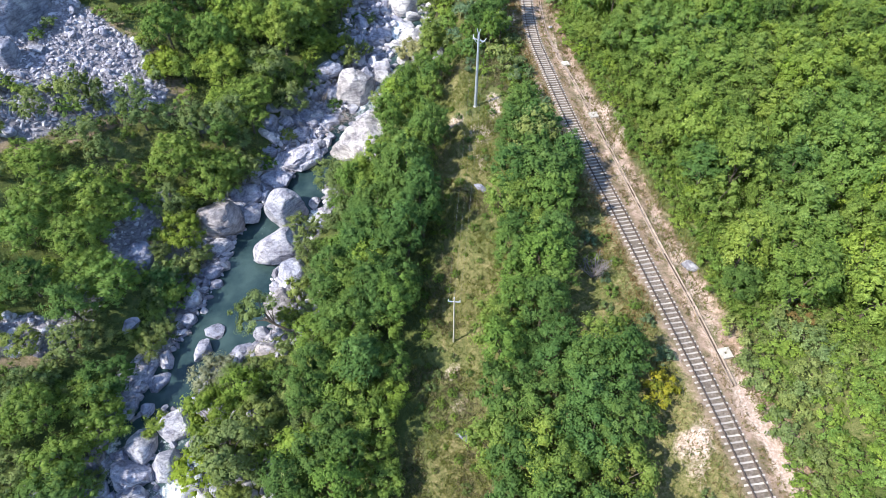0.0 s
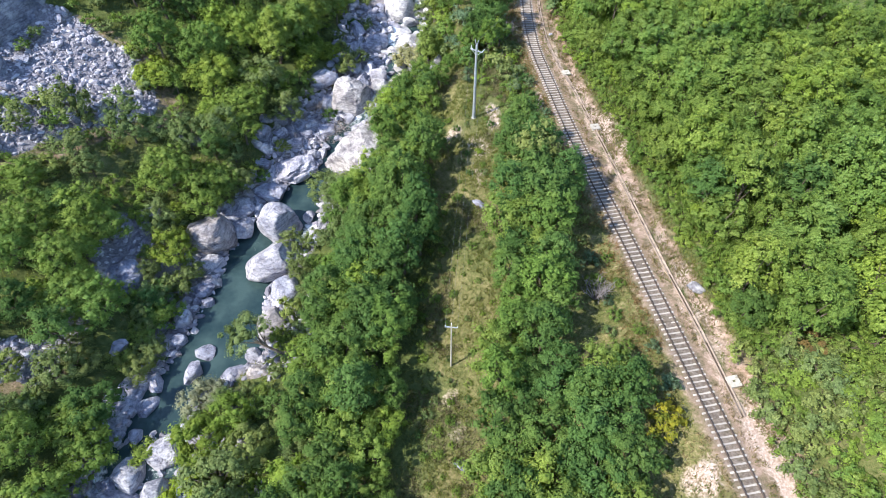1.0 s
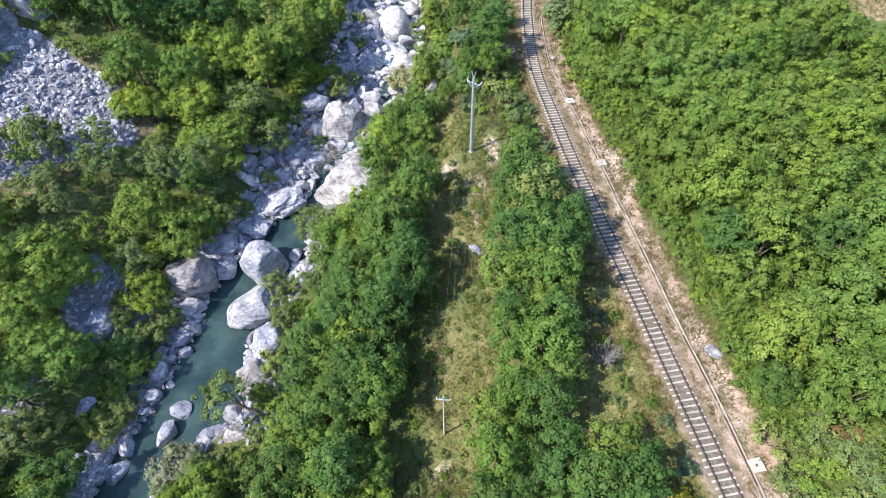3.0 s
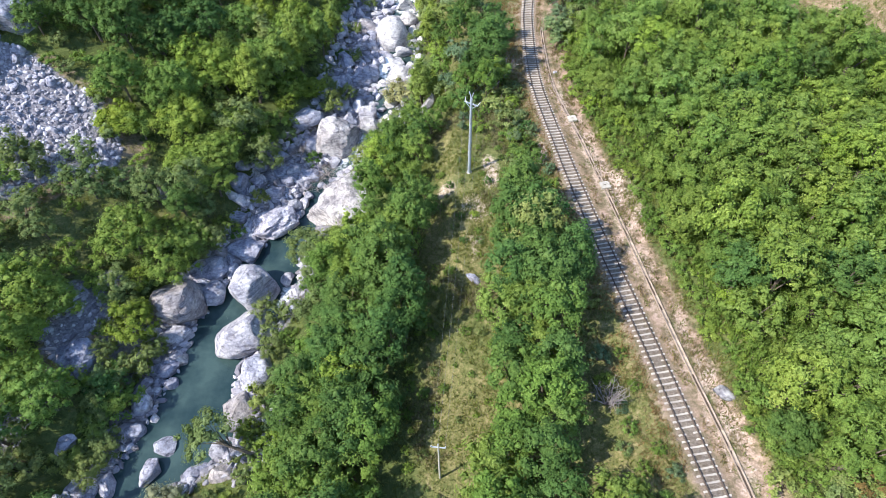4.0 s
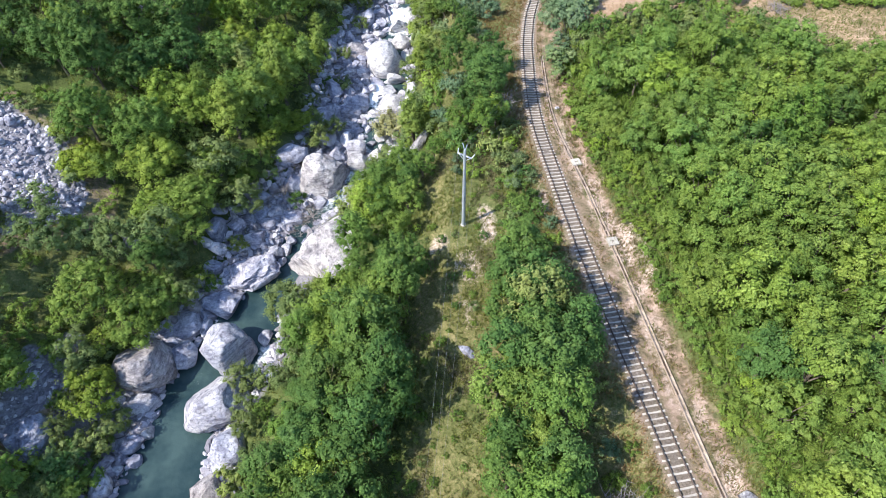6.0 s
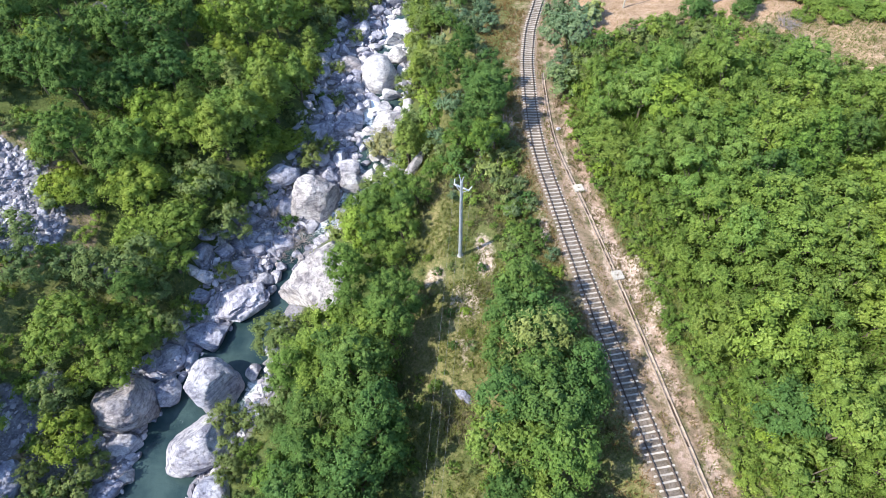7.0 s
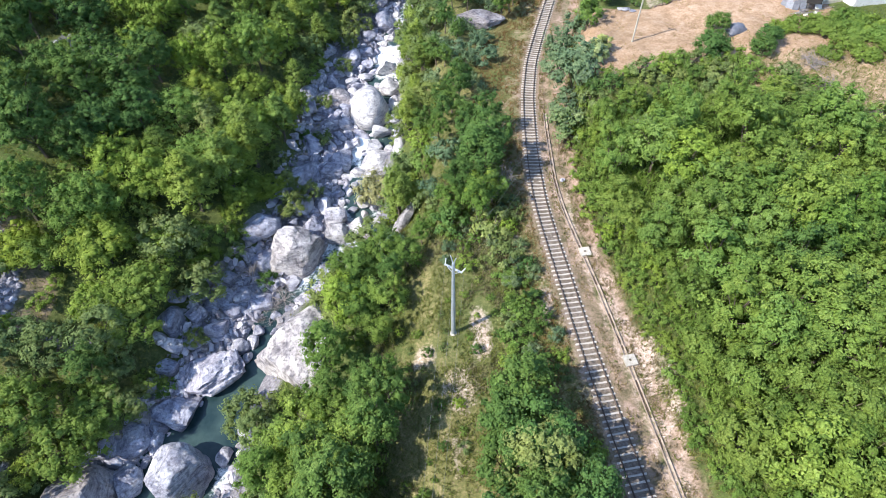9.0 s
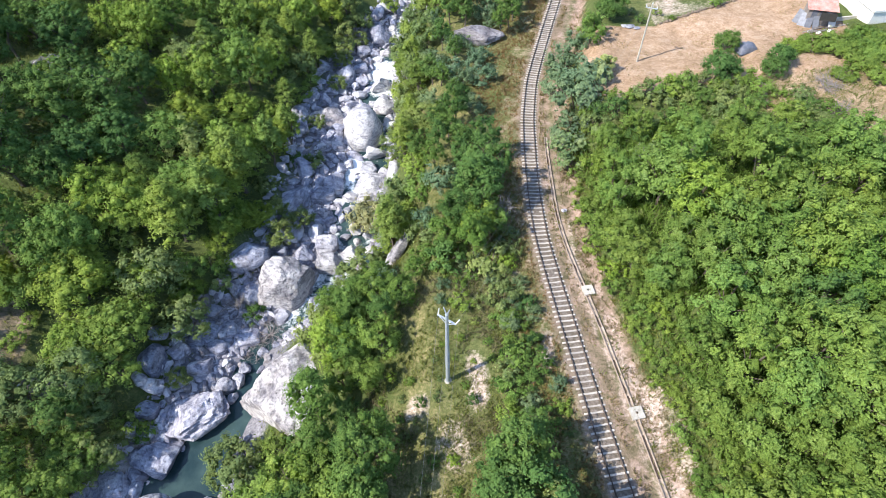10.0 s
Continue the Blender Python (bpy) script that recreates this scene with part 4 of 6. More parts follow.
def make_tree(name, seed, h, rad, low, clumps, per, leaf, bark, label, leaf_size=0.32, spread=1.0, tall=False):
    """A tree at the origin: tapered trunk with limbs, crown of leaf clumps."""
    r = np.random.default_rng(seed)
    root = thing(name, pose(0, 0, -500), label, "tree")
    hub = np.array([0, 0, (h + low) / 2])
    half = (h - low) / 2
    d = r.normal(size=(clumps, 3))
    d[:, 2] = np.abs(d[:, 2]) * 1.2 - 0.58
    d /= np.linalg.norm(d, axis=1)[:, None]
    phase = r.uniform(0, 6, 3)
    turn = np.arctan2(d[:, 1], d[:, 0])
    lump = 1 + 0.20 * np.sin(3 * turn + phase[0]) * np.sin(2.3 * d[:, 2] + phase[1]) + 0.13 * np.sin(5 * turn + phase[2])
    k = (r.uniform(0.40, 1.06, clumps) ** 0.5 * lump)[:, None]
    centres = hub + d * k * np.array([rad * 0.86, rad * 0.86, half * 0.86])
    if tall:
        centres[:, :2] *= (1.15 - 0.75 * np.clip((centres[:, 2] - low) / (h - low), 0, 1))[:, None]
    sizes = r.uniform(0.16, 0.33, clumps) * rad * spread
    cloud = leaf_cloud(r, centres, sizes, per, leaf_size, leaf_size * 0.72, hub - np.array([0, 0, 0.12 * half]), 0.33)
    s = Shape()
    lean = r.uniform(-0.25, 0.25, 2)
    mid = (lean[0], lean[1], low + half * 0.35)
    tr = 0.045 * h * 0.55
    s.tube([(0, 0, -0.6), (0, 0, 0.25), (lean[0] * 0.4, lean[1] * 0.4, low * 0.6), mid, (lean[0] * 1.2, lean[1] * 1.2, h * 0.58)], [tr * 1.5, tr * 1.05, tr * 0.85, tr * 0.6, 0.02], 5, False)
    for j in r.permutation(clumps)[: min(7, clumps)]:
        c = centres[j]
        z0 = low * 0.55 + (c[2] - low * 0.55) * r.uniform(0.15, 0.45)
        t = np.clip(z0 / mid[2], 0, 1)
        a = np.array([lean[0] * t, lean[1] * t, z0])
        m1 = a * 0.5 + c * 0.5 + np.array([0, 0, 0.25])
        s.tube([a, m1, c], [tr * 0.42, tr * 0.25, 0.015], 3, False)
    part("trunk", s.mesh("trunk", bark, 50), root)
    part("crown", leaf_mesh("crown", cloud, leaf), root)
    return root


def make_shrub(name, seed, h, rad, clumps, per, leaf, label, leaf_size=0.26, category="shrub"):
    r = np.random.default_rng(seed)
    root = thing(name, pose(0, 0, -500), label, category)
    a = r.uniform(0, 2 * math.pi, clumps)
    q = rad * np.sqrt(r.random(clumps)) * 0.85
    z = h * (0.25 + 0.62 * r.random(clumps) * (1 - 0.55 * (q / rad) ** 2))
    centres = np.stack([q * np.cos(a), q * np.sin(a), z], 1)
    cloud = leaf_cloud(r, centres, r.uniform(0.17, 0.31, clumps) * rad, per, leaf_size, leaf_size * 0.66, np.array([0, 0, h * 0.3]))
    s = Shape()
    for c in centres[: min(6, clumps)]:
        s.tube([(c[0] * 0.12, c[1] * 0.12, -0.3), (c[0] * 0.5, c[1] * 0.5, c[2] * 0.6), c], [0.05, 0.035, 0.01], 3, False)
    part("stem", s.mesh("stem", BARK, 50), root)
    part("foliage", leaf_mesh("foliage", cloud, leaf), root)
    return root


def make_bare(name, seed, h, rad, label, material=DEADWOOD):
    """A leafless bush or branch."""
    r = np.random.default_rng(seed)
    root = thing(name, pose(0, 0, -500), label, "shrub")
    tw = Shape()
    for i in range(16):
        s = Shape()
        a = r.uniform(0, 6.283)
        e = np.array([math.cos(a) * rad * r.uniform(0.4, 1), math.sin(a) * rad * r.uniform(0.4, 1), h * r.uniform(0.55, 1)])
        m1 = e * 0.5 + r.normal(size=3) * 0.15
        s.tube([(0, 0, -0.2), m1, e], [0.07, 0.045, 0.015], 5)
        part("branch", s.mesh("branch", material, 50), root)
        for _ in range(9):
            b = m1 + (e - m1) * r.random()
            tw.tube([b, b + r.normal(size=3) * 0.3 * rad + np.array([0, 0, 0.15])], [0.025, 0.008], 3, False)
    part("twig", tw.mesh("twig", material), root)
    return root


OAK_LABEL = "leafy green oak tree with a rounded crown in the wood"
ASH_LABEL = "dark green leafy tree with a dense uneven crown"
oaks = [make_tree("oak_tree", 10 + i, 6.6 + 0.5 * (i % 3), 2.6 + 0.2 * (i % 2), 0.7, 50 + 3 * i, 31, LEAF_OAK, BARK, OAK_LABEL, 0.26) for i in range(6)]
beams = [make_tree("hornbeam_tree", 20 + i, 6.2 + 0.6 * (i % 3), 2.5 + 0.25 * (i % 2), 0.6, 52 + 3 * i, 31, LEAF_BEAM, BARK, "bright green hornbeam with a clumpy crown in the wood", 0.26) for i in range(5)]
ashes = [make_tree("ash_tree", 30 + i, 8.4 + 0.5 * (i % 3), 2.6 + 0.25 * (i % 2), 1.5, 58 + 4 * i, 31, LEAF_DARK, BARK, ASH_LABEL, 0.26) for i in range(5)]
willows = [make_tree("willow_tree", 50 + i, 5.8 + 0.6 * i, 2.7 + 0.15 * i, 0.1, 54 + 3 * i, 31, LEAF_OLIVE, BARK, "olive green willow with a loose feathery crown", 0.28, 0.9) for i in range(4)]
poplars = [make_tree("poplar_tree", 70 + i, 9.5 + i, 2.9, 0.5, 90, 30, LEAF_YELLOW, BARK, "yellowish green poplar with a tall open crown", 0.28, 0.9, True) for i in range(3)]
shrubs = [make_shrub("shrub", 90 + i, 1.7 + 0.3 * i, 1.4 + 0.15 * i, 20 + 3 * i, 20, (LEAF_OAK, LEAF_OLIVE, LEAF_DARK, LEAF_OAK)[i], "low dense green shrub on the slope") for i in range(4)]
brambles = [make_shrub("bramble_bush", 110 + i, 1.5 + 0.25 * i, 1.6 + 0.1 * i, 22 + 2 * i, 20, (LEAF_OAK, LEAF_OAK, LEAF_OLIVE)[i], "bright green bramble thicket beside the railway", 0.24) for i in range(3)]
thickets = [make_shrub("thicket_shrub", 115 + i, 1.6 + 0.25 * i, 1.7 + 0.1 * i, 22 + 2 * i, 20, (LEAF_BEAM, LEAF_OAK, LEAF_OAK)[i], "low green shrub in the edge of the wood", 0.25) for i in range(3)]
bluebush = [make_shrub("broom_bush", 120 + i, 2.6 + 0.5 * i, 1.9 + 0.2 * i, 36, 22, LEAF_BLUE, "bluish green bush on the railway bank", 0.24) for i in range(2)]
riverbush = [make_shrub("willow_bush", 130 + i, 2.4 + 0.5 * i, 1.6 + 0.25 * i, 28, 22, (LEAF_OLIVE, LEAF_YELLOW, LEAF_OLIVE)[i], "yellowish green willow bush on the river bank", 0.26) for i in range(3)]
hazels = [make_shrub(("hazel_bush", "dogwood_bush", "hazel_bush")[i], 150 + i, 2.1 + 0.4 * i, 1.6 + 0.2 * i, 25, 20, (LEAF_OLIVE, LEAF_OAK, LEAF_YELLOW)[i], ("green hazel bush in the undergrowth of the bank", "mid-green dogwood bush in the undergrowth of the bank", "green hazel bush in the undergrowth of the bank")[i], 0.26) for i in range(3)]
golden = make_tree("golden_willow", 61, 6.4, 3.4, 0.2, 80, 30, LEAF_GOLD, BARK, "yellowish green willow with a broad crown beside the river", 0.28, 0.9)
big_oaks = [make_tree("oak_tree", 170 + i, 8.0 + 0.8 * i, 4.2, 0.8, 135, 26, LEAF_OAK, BARK, "broad green oak tree on the steep river bank", 0.27, 0.72) for i in range(2)]
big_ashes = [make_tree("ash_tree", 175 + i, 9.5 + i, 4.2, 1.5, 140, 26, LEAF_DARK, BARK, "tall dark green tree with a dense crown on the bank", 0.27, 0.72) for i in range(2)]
big_golden = [make_tree("golden_willow", 180 + i, 7.2 + i, 4.8, 0.3, 150, 26, LEAF_GOLD, BARK, "yellowish green willow with a broad crown on the bank", 0.29, 0.85) for i in range(2)]
big_poplars = [make_tree("poplar_tree", 185, 11.0, 4.4, 0.5, 150, 26, LEAF_YELLOW, BARK, "large yellowish green poplar above the river", 0.28, 0.75, True)]
USED = set()


def plant(kind, x, y, scale=1.0, turn=0.0, stretch=1.0, label="", group="", lift=0.0, lean=(0, 0)):
    m = pose(x, y, height(x, y) + lift, lean[0], lean[1], turn)
    if kind.name not in USED:
        USED.add(kind.name)
        kind.matrix_basis = m
        ob = kind
    else:
        ob = copy_thing(kind, m @ Matrix.Diagonal((scale, scale, scale * stretch, 1)))
    return tagged(ob, label, group=group)


BIG = [(-16.5, 79.5, 4.5), (29.5, 38.8, 0.7), (-21.6, 59.0, 2.2), (-2.6, 92.0, 2.6), (8.2, 136.5, 3.6), (-7.4, 102.6, 3.4), (-5.0, 107.6, 2.4), (-26.9, 33.5, 2.2), (-30.2, 30.6, 1.8), (-24.5, 36.6, 2.6), (-28.0, 37.2, 2.0), (-27.8, 24.6, 1.4), (-42.0, 31.6, 2.5)] + [(o.location.x, o.location.y, min(o.dimensions[:2]) * 0.42) for o in scene.objects if o.name.startswith("boulder") and o.dimensions[0] > 2.4]


def scatter(region, box, gap, pick, seed, group, tries=12000):
    """Plants a region at random, with at least that gap between stems."""
    r = np.random.default_rng(seed)
    x = r.uniform(box[0], box[1], tries)
    y = r.uniform(box[2], box[3], tries)
    ok = region(x, y)
    cell, done = {}, 0
    for a, b in zip(x[ok], y[ok]):
        i, j = int(a // gap), int(b // gap)
        if any((a - p) ** 2 + (b - q) ** 2 < gap * gap for u in (i - 1, i, i + 1) for w in (j - 1, j, j + 1) for p, q in cell.get((u, w), ())):
            continue
        if any((a - p) ** 2 + (b - q) ** 2 < (w + 0.8) ** 2 for p, q, w in BIG):
            continue
        cell.setdefault((i, j), []).append((a, b))
        kind, lo, hi = pick(r, a, b)
        plant(kind, a, b, r.uniform(lo, hi), r.uniform(0, 360), r.uniform(0.8, 1.25), group=group)
        done += 1
    return done


def choose(r, *sets):
    u = r.random()
    for share, kinds, lo, hi in sets:
        if u < share:
            return kinds[int(r.integers(len(kinds)))], lo, hi
        u -= share
    share, kinds, lo, hi = sets[-1]
    return kinds[int(r.integers(len(kinds)))], lo, hi


def wood_edge(y):
    return np.interp(y, [0, 12, 24, 36, 43, 53, 65, 84, 93, 104, 112], [32.8, 32.6, 32.4, 31.8, 31.0, 29.9, 28.4, 24.6, 22.6, 22.0, 22.0])


def in_wood(x, y):
    top = np.where(x < 44, 106.0 + 0.1 * (x - 25), 108.5 - 1.05 * (x - 44))
    return (x > wood_edge(y)) & (x < 34 + 0.5 * y) & (y < np.maximum(top, 88)) & ((y > 30) | (x > wood_edge(y) + 10)) & (y > 4)


def in_left_strip(x, y):
    lo = np.interp(y, [8, 28, 45, 53, 60, 64, 76, 86], [-18, -16.5, -15.5, -13.8, -15.5, -11.6, -8.8, -8.5])
    hi = np.interp(y, [8, 27, 38, 48, 57, 70, 75, 82, 88], [-5.8, -5.4, -6.2, -5, -4.2, -4.4, -3.0, -1.4, -1.0])
    return (x > lo) & (x < hi) & (y > 3) & (y < 88)


def in_right_strip(x, y):
    lo = np.interp(y, [8, 15, 20, 32, 44, 52, 61, 66], [4.8, 4.8, 5.4, 6.0, 7.6, 7.6, 9.2, 11])
    hi = np.interp(y, [8, 15, 20, 27, 29, 35.5, 42, 49, 60, 65], [17.6, 17.8, 18.4, 18.8, 15.2, 12.4, 13.2, 13.4, 12.4, 10.4])
    return (x > lo) & (x < hi) & (y > 2) & (y < 65)


def in_upper(x, y):
    return (x > right_x(y) + 2.5) & (x < np.where(y < 106, 9.5, track_x(y) - np.interp(y, [106, 114, 135, 150], [6.0, 9.0, 8.0, 6.0]) + 1.5 * vnoise(x, y, 6, 45))) & (y > 85) & (y < 168)


def in_far_bank(x, y):
    d = left_x(y) - x
    return (d > bank_w(y) + 0.8) & (x > -82) & (y > 97) & (y < 157 + 0.3 * np.minimum(x + 30, 0)) & ~in_scree(x - 5.5, y) & ~in_scree(x, y)


def pick_wood(r, x, y):
    if y < 27 and x < 42:
        return choose(r, (0.45, shrubs, 1.2, 1.7), (0.55, beams, 0.5, 0.68))
    return choose(r, (0.54, oaks, 0.85, 1.32), (0.36, beams, 0.85, 1.35), (0.10, ashes, 0.8, 1.05)) if y < 98 + 0.1 * (x - 25) else choose(r, (0.55, oaks, 0.55, 0.72), (0.45, shrubs, 1.1, 1.5))


def pick_bank(r, x, y):
    if float(left_x(y)) - x < float(bank_w(y)) + 5:
        return choose(r, (0.30, big_golden, 0.5, 0.68), (0.1, big_poplars, 0.38, 0.5), (0.25, willows, 0.5, 0.72), (0.35, riverbush, 1.2, 1.8))
    # dark-leaved ashes here: shade over the upper bank put into leaf colour
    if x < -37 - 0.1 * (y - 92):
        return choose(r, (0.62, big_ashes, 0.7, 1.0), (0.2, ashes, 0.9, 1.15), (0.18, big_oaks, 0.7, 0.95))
    return choose(r, (0.34, big_golden, 0.7, 1.0), (0.18, willows, 0.9, 1.3), (0.26, big_oaks, 0.7, 1.0), (0.22, big_poplars, 0.65, 0.95))


def pick_upper(r, x, y):
    if x < right_x(y) + 7:
        return choose(r, (0.3, riverbush, 1.4, 2.0), (0.42, willows, 0.8, 1.15), (0.28, poplars, 0.55, 0.8))
    return choose(r, (0.46, bluebush, 0.95, 1.5), (0.22, shrubs, 1.3, 1.9), (0.32, ashes, 0.5, 0.75))


def in_verge_wood(x, y):
    """The low thicket along the wood's edge and the foot of the slope."""
    e = wood_edge(y)
    near = track_x(y) + np.interp(y, [12, 24, 30, 45, 75, 90], [3.9, 5.2, 5.8, 6.6, 6.4, 5.4])
    return (x > np.maximum(e - 2.6, near)) & (x < np.where(y < 31, e + 11, np.where(y < 60, e + 5, e + 2.5))) & (y > 4) & (y < 110)


def in_river_edge(x, y):
    r = x - right_x(y)
    l = left_x(y) - x
    return (((r > 1.2) & (r < np.interp(y, [8, 20, 40, 60, 84, 90], [6, 6, 5, 7, 4, 3]))) | ((l > 0.45 * bank_w(y)) & (l < 9))) & (y > 7) & (y < 165) & (vnoise(x, y, 5, 41) > np.where(r > 0, -0.7, np.where(y < 75, -0.4, 0.3)))


def in_rim(x, y):
    top = np.where(x < 46, 112.3 + 0.14 * (x - 25), 114.5 - 1.05 * (x - 46))
    return (x > 22.5) & (x < 80) & (y < top) & (y > np.where(x < 44, 104.5, top - 6))


def in_under(x, y):
    """Open spots of the far bank, where bushes fill the gaps."""
    d = left_x(y) - x
    return (d > bank_w(y) - 0.5) & (x > np.maximum(-(42 + 0.55 * y), -80)) & (y < 146) & ~in_scree(x - 0.8, y) & (vnoise(x, y, 8, 44) > np.where(y < 92, -0.1, -0.65)) & (vnoise(x, y, 7, 13) < 0.35)


def in_weeds(x, y):
    xt = track_x(y)
    return ((x > xt - 6.5) & (x < xt - 3) & (y > 5) & (y < 62) & (vnoise(x, y, 4, 42) > 0.0)) | ((x > 8.5) & (x < xt - 3) & (y > 62) & (y < 100) & (vnoise(x, y, 4, 42) > 0.22) & ~((x < 10.5) & (y > 70)))


scatter(in_wood, (18, 115, 4, 116), 3.45, pick_wood, 1, "trees of the wood beside the railway", 12000)
scatter(in_left_strip, (-20, 0, -6, 86), 2.8, lambda r, x, y: choose(r, (0.8, ashes, 1.08, 1.3), (0.2, oaks, 1.15, 1.35)) if x > -8.5 and 32 < y < 61 else choose(r, (0.5, ashes, 0.55, 0.72), (0.5, oaks, 0.7, 0.95)) if x > -8.5 else choose(r, (0.72, ashes, 0.82, 1.08), (0.28, oaks, 0.95, 1.2)), 2, "trees between the river and the clearing")
scatter(in_right_strip, (2, 24, -6, 68), 2.8, lambda r, x, y: choose(r, (1.0, ashes, 1.05, 1.28)) if x > 11.5 and 38 < y < 62 else choose(r, (0.68, ashes, 0.85, 1.1), (0.32, beams, 1.0, 1.3)), 3, "trees between the clearing and the railway")
scatter(in_upper, (-8, 45, 86, 176), 2.7, pick_upper, 4, "bushes and trees beside the upper river")
# the wooded bank beyond the pool: place and crown radius of each tree
BANK_ASH = [(-50.3, 89.4, 5.5), (-43.8, 88.7, 6.1), (-37.9, 62.4, 4.4), (-54.2, 54.8, 4.0), (-51.0, 46.4, 4.7), (-48.1, 36.3, 3.5), (-41.9, 28.7, 3.2), (-43.2, 25.9, 4.4), (-41.6, 23.5, 3.8), (-38.5, 42.4, 2.1), (-61.1, 58.7, 4.2), (-56.8, 51.2, 4.8), (-54.0, 38.9, 3.9), (-48.0, 22.9, 4.3), (-44.3, 18.1, 4.3), (-44.8, 14.7, 4.3), (-41.9, 15.2, 3.2)]
BANK_OAK = [(-43.0, 64.4, 5.5), (-42.6, 90.5, 4.7), (-35.0, 81.2, 4.9), (-47.0, 83.6, 2.8), (-39.5, 78.3, 3.8), (-34.5, 76.0, 3.6), (-36.6, 66.6, 4.5), (-51.2, 53.7, 4.9), (-48.6, 53.0, 4.1), (-49.6, 48.6, 3.2), (-48.5, 41.9, 4.7), (-45.0, 40.8, 4.3), (-48.4, 44.5, 2.7), (-57.0, 46.3, 4.2)]
BANK_GOLD = [(-38.3, 96.4, 6.1), (-28.6, 101.9, 5.0), (-26.4, 98.5, 3.8), (-41.0, 85.7, 5.6), (-50.3, 84.3, 4.5), (-40.1, 52.6, 3.1)]
BANK_POPLAR = [(-31.6, 95.1, 5.0), (-26.0, 105.0, 3.6)]
BANK_WILLOW = [(-33.1, 87.9, 5.0), (-29.3, 84.1, 4.3), (-58.6, 73.4, 3.0), (-50.4, 71.4, 3.8), (-46.4, 73.3, 3.5), (-42.1, 72.2, 3.9), (-34.5, 68.0, 3.5), (-56.8, 65.5, 3.3), (-59.2, 61.8, 3.1), (-54.0, 63.5, 2.8), (-43.1, 56.7, 2.9), (-37.6, 50.9, 2.0), (-46.8, 37.4, 2.3), (-47.2, 32.1, 3.6), (-45.5, 33.8, 2.7), (-52.8, 31.5, 2.5), (-41.5, 17.6, 2.0)]
UPPER_GOLD = [(-29.1, 103.8, 5.8), (-24.1, 114.8, 5.1), (-23.6, 100.9, 3.8), (-26.8, 95.0, 3.5), (-29.9, 87.7, 3.5)]
UPPER_POPLAR = [(-23.4, 112.2, 3.5), (-23.5, 125.5, 4.0), (-36.8, 95.9, 4.0), (-20.8, 137.9, 4.8)]
UPPER_OAK = [(-34.1, 87.3, 3.9), (-36.7, 80.7, 3.9), (-41.8, 86.2, 4.0), (-42.3, 98.0, 4.3), (-36.7, 109.1, 5.0), (-29.5, 126.5, 5.0)]
brng = np.random.default_rng(19)
for spots, small, size, large, large_size in ((BANK_ASH, ashes[:2] + oaks[:3], 2.7, [big_ashes[0], big_oaks[0], big_oaks[1]], 4.2), (BANK_OAK, oaks, 2.7, big_oaks, 4.2), (BANK_GOLD, [golden], 3.4, big_golden, 4.8), (BANK_POPLAR, poplars, 2.5, big_poplars, 4.4), (BANK_WILLOW, willows, 2.95, willows, 2.95), (UPPER_GOLD, [golden], 3.4, big_golden, 4.8), (UPPER_POPLAR, poplars, 2.5, big_poplars, 4.4), (UPPER_OAK, oaks, 2.7, big_oaks, 4.2)):
    for i, (x, y, rad) in enumerate(spots):
        kinds, size0 = (large, large_size) if rad > 3.6 else (small, size)
        plant(kinds[i % len(kinds)], x, y, (0.68 if spots in (UPPER_GOLD, UPPER_POPLAR) else 0.84) * rad / size0, brng.uniform(0, 360), brng.uniform(0.75, 1.05), group="trees of the steep river bank")
        BIG.append((x, y, 0.6 * rad))
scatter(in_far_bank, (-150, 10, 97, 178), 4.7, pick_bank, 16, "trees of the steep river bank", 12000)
scatter(in_verge_wood, (15, 60, 4, 112), 1.5, lambda r, x, y: choose(r, (1.0, brambles, 0.95, 1.3)) if y < 31 else choose(r, (1.0, thickets, 0.55, 0.95)), 7, "bramble thicket of the railway slope", 60000)
scatter(in_river_edge, (-60, 20, 6, 168), 2.3, lambda r, x, y: choose(r, (0.55, riverbush, 0.8, 1.4), (0.2, shrubs, 0.8, 1.3), (0.25, willows, 0.5, 0.8)), 8, "bushes of the river banks", 30000)
scatter(in_rim, (20, 80, 96, 114), 1.9, lambda r, x, y: choose(r, (0.65, shrubs, 0.75, 1.15), (0.35, brambles, 1.0, 1.4)), 10, "bushes at the edge of the field", 12000)
scatter(in_under, (-100, 0, 8, 160), 2.6, lambda r, x, y: choose(r, (1.0, hazels, 0.7, 1.2)), 11, "undergrowth of the river bank", 20000)
scatter(in_weeds, (5, 36, 4, 102), 2.0, lambda r, x, y: choose(r, (0.5, shrubs, 0.4, 0.8), (0.25, bluebush, 0.4, 0.65), (0.25, brambles, 0.5, 0.8)), 9, "low bushes beside the railway")

scatter(lambda x, y: (np.abs(x - 12.0 + 0.05 * (y - 70)) < 1.7) & (y > 63) & (y < 82), (8, 15, 62, 83), 1.7, lambda r, x, y: choose(r, (0.6, shrubs, 0.7, 1.05), (0.25, brambles, 0.9, 1.2), (0.15, bluebush, 0.5, 0.7)), 12, "bushes between the pole and the railway", 6000)
scatter(lambda x, y: (x > 3.5) & (x < 12.5) & (y > 81) & (y < 93), (3, 13, 80, 94), 1.9, lambda r, x, y: choose(r, (0.5, bluebush, 0.35, 0.6), (0.5, brambles, 0.6, 1.0)), 13, "tall weeds behind the steel pole", 4000)
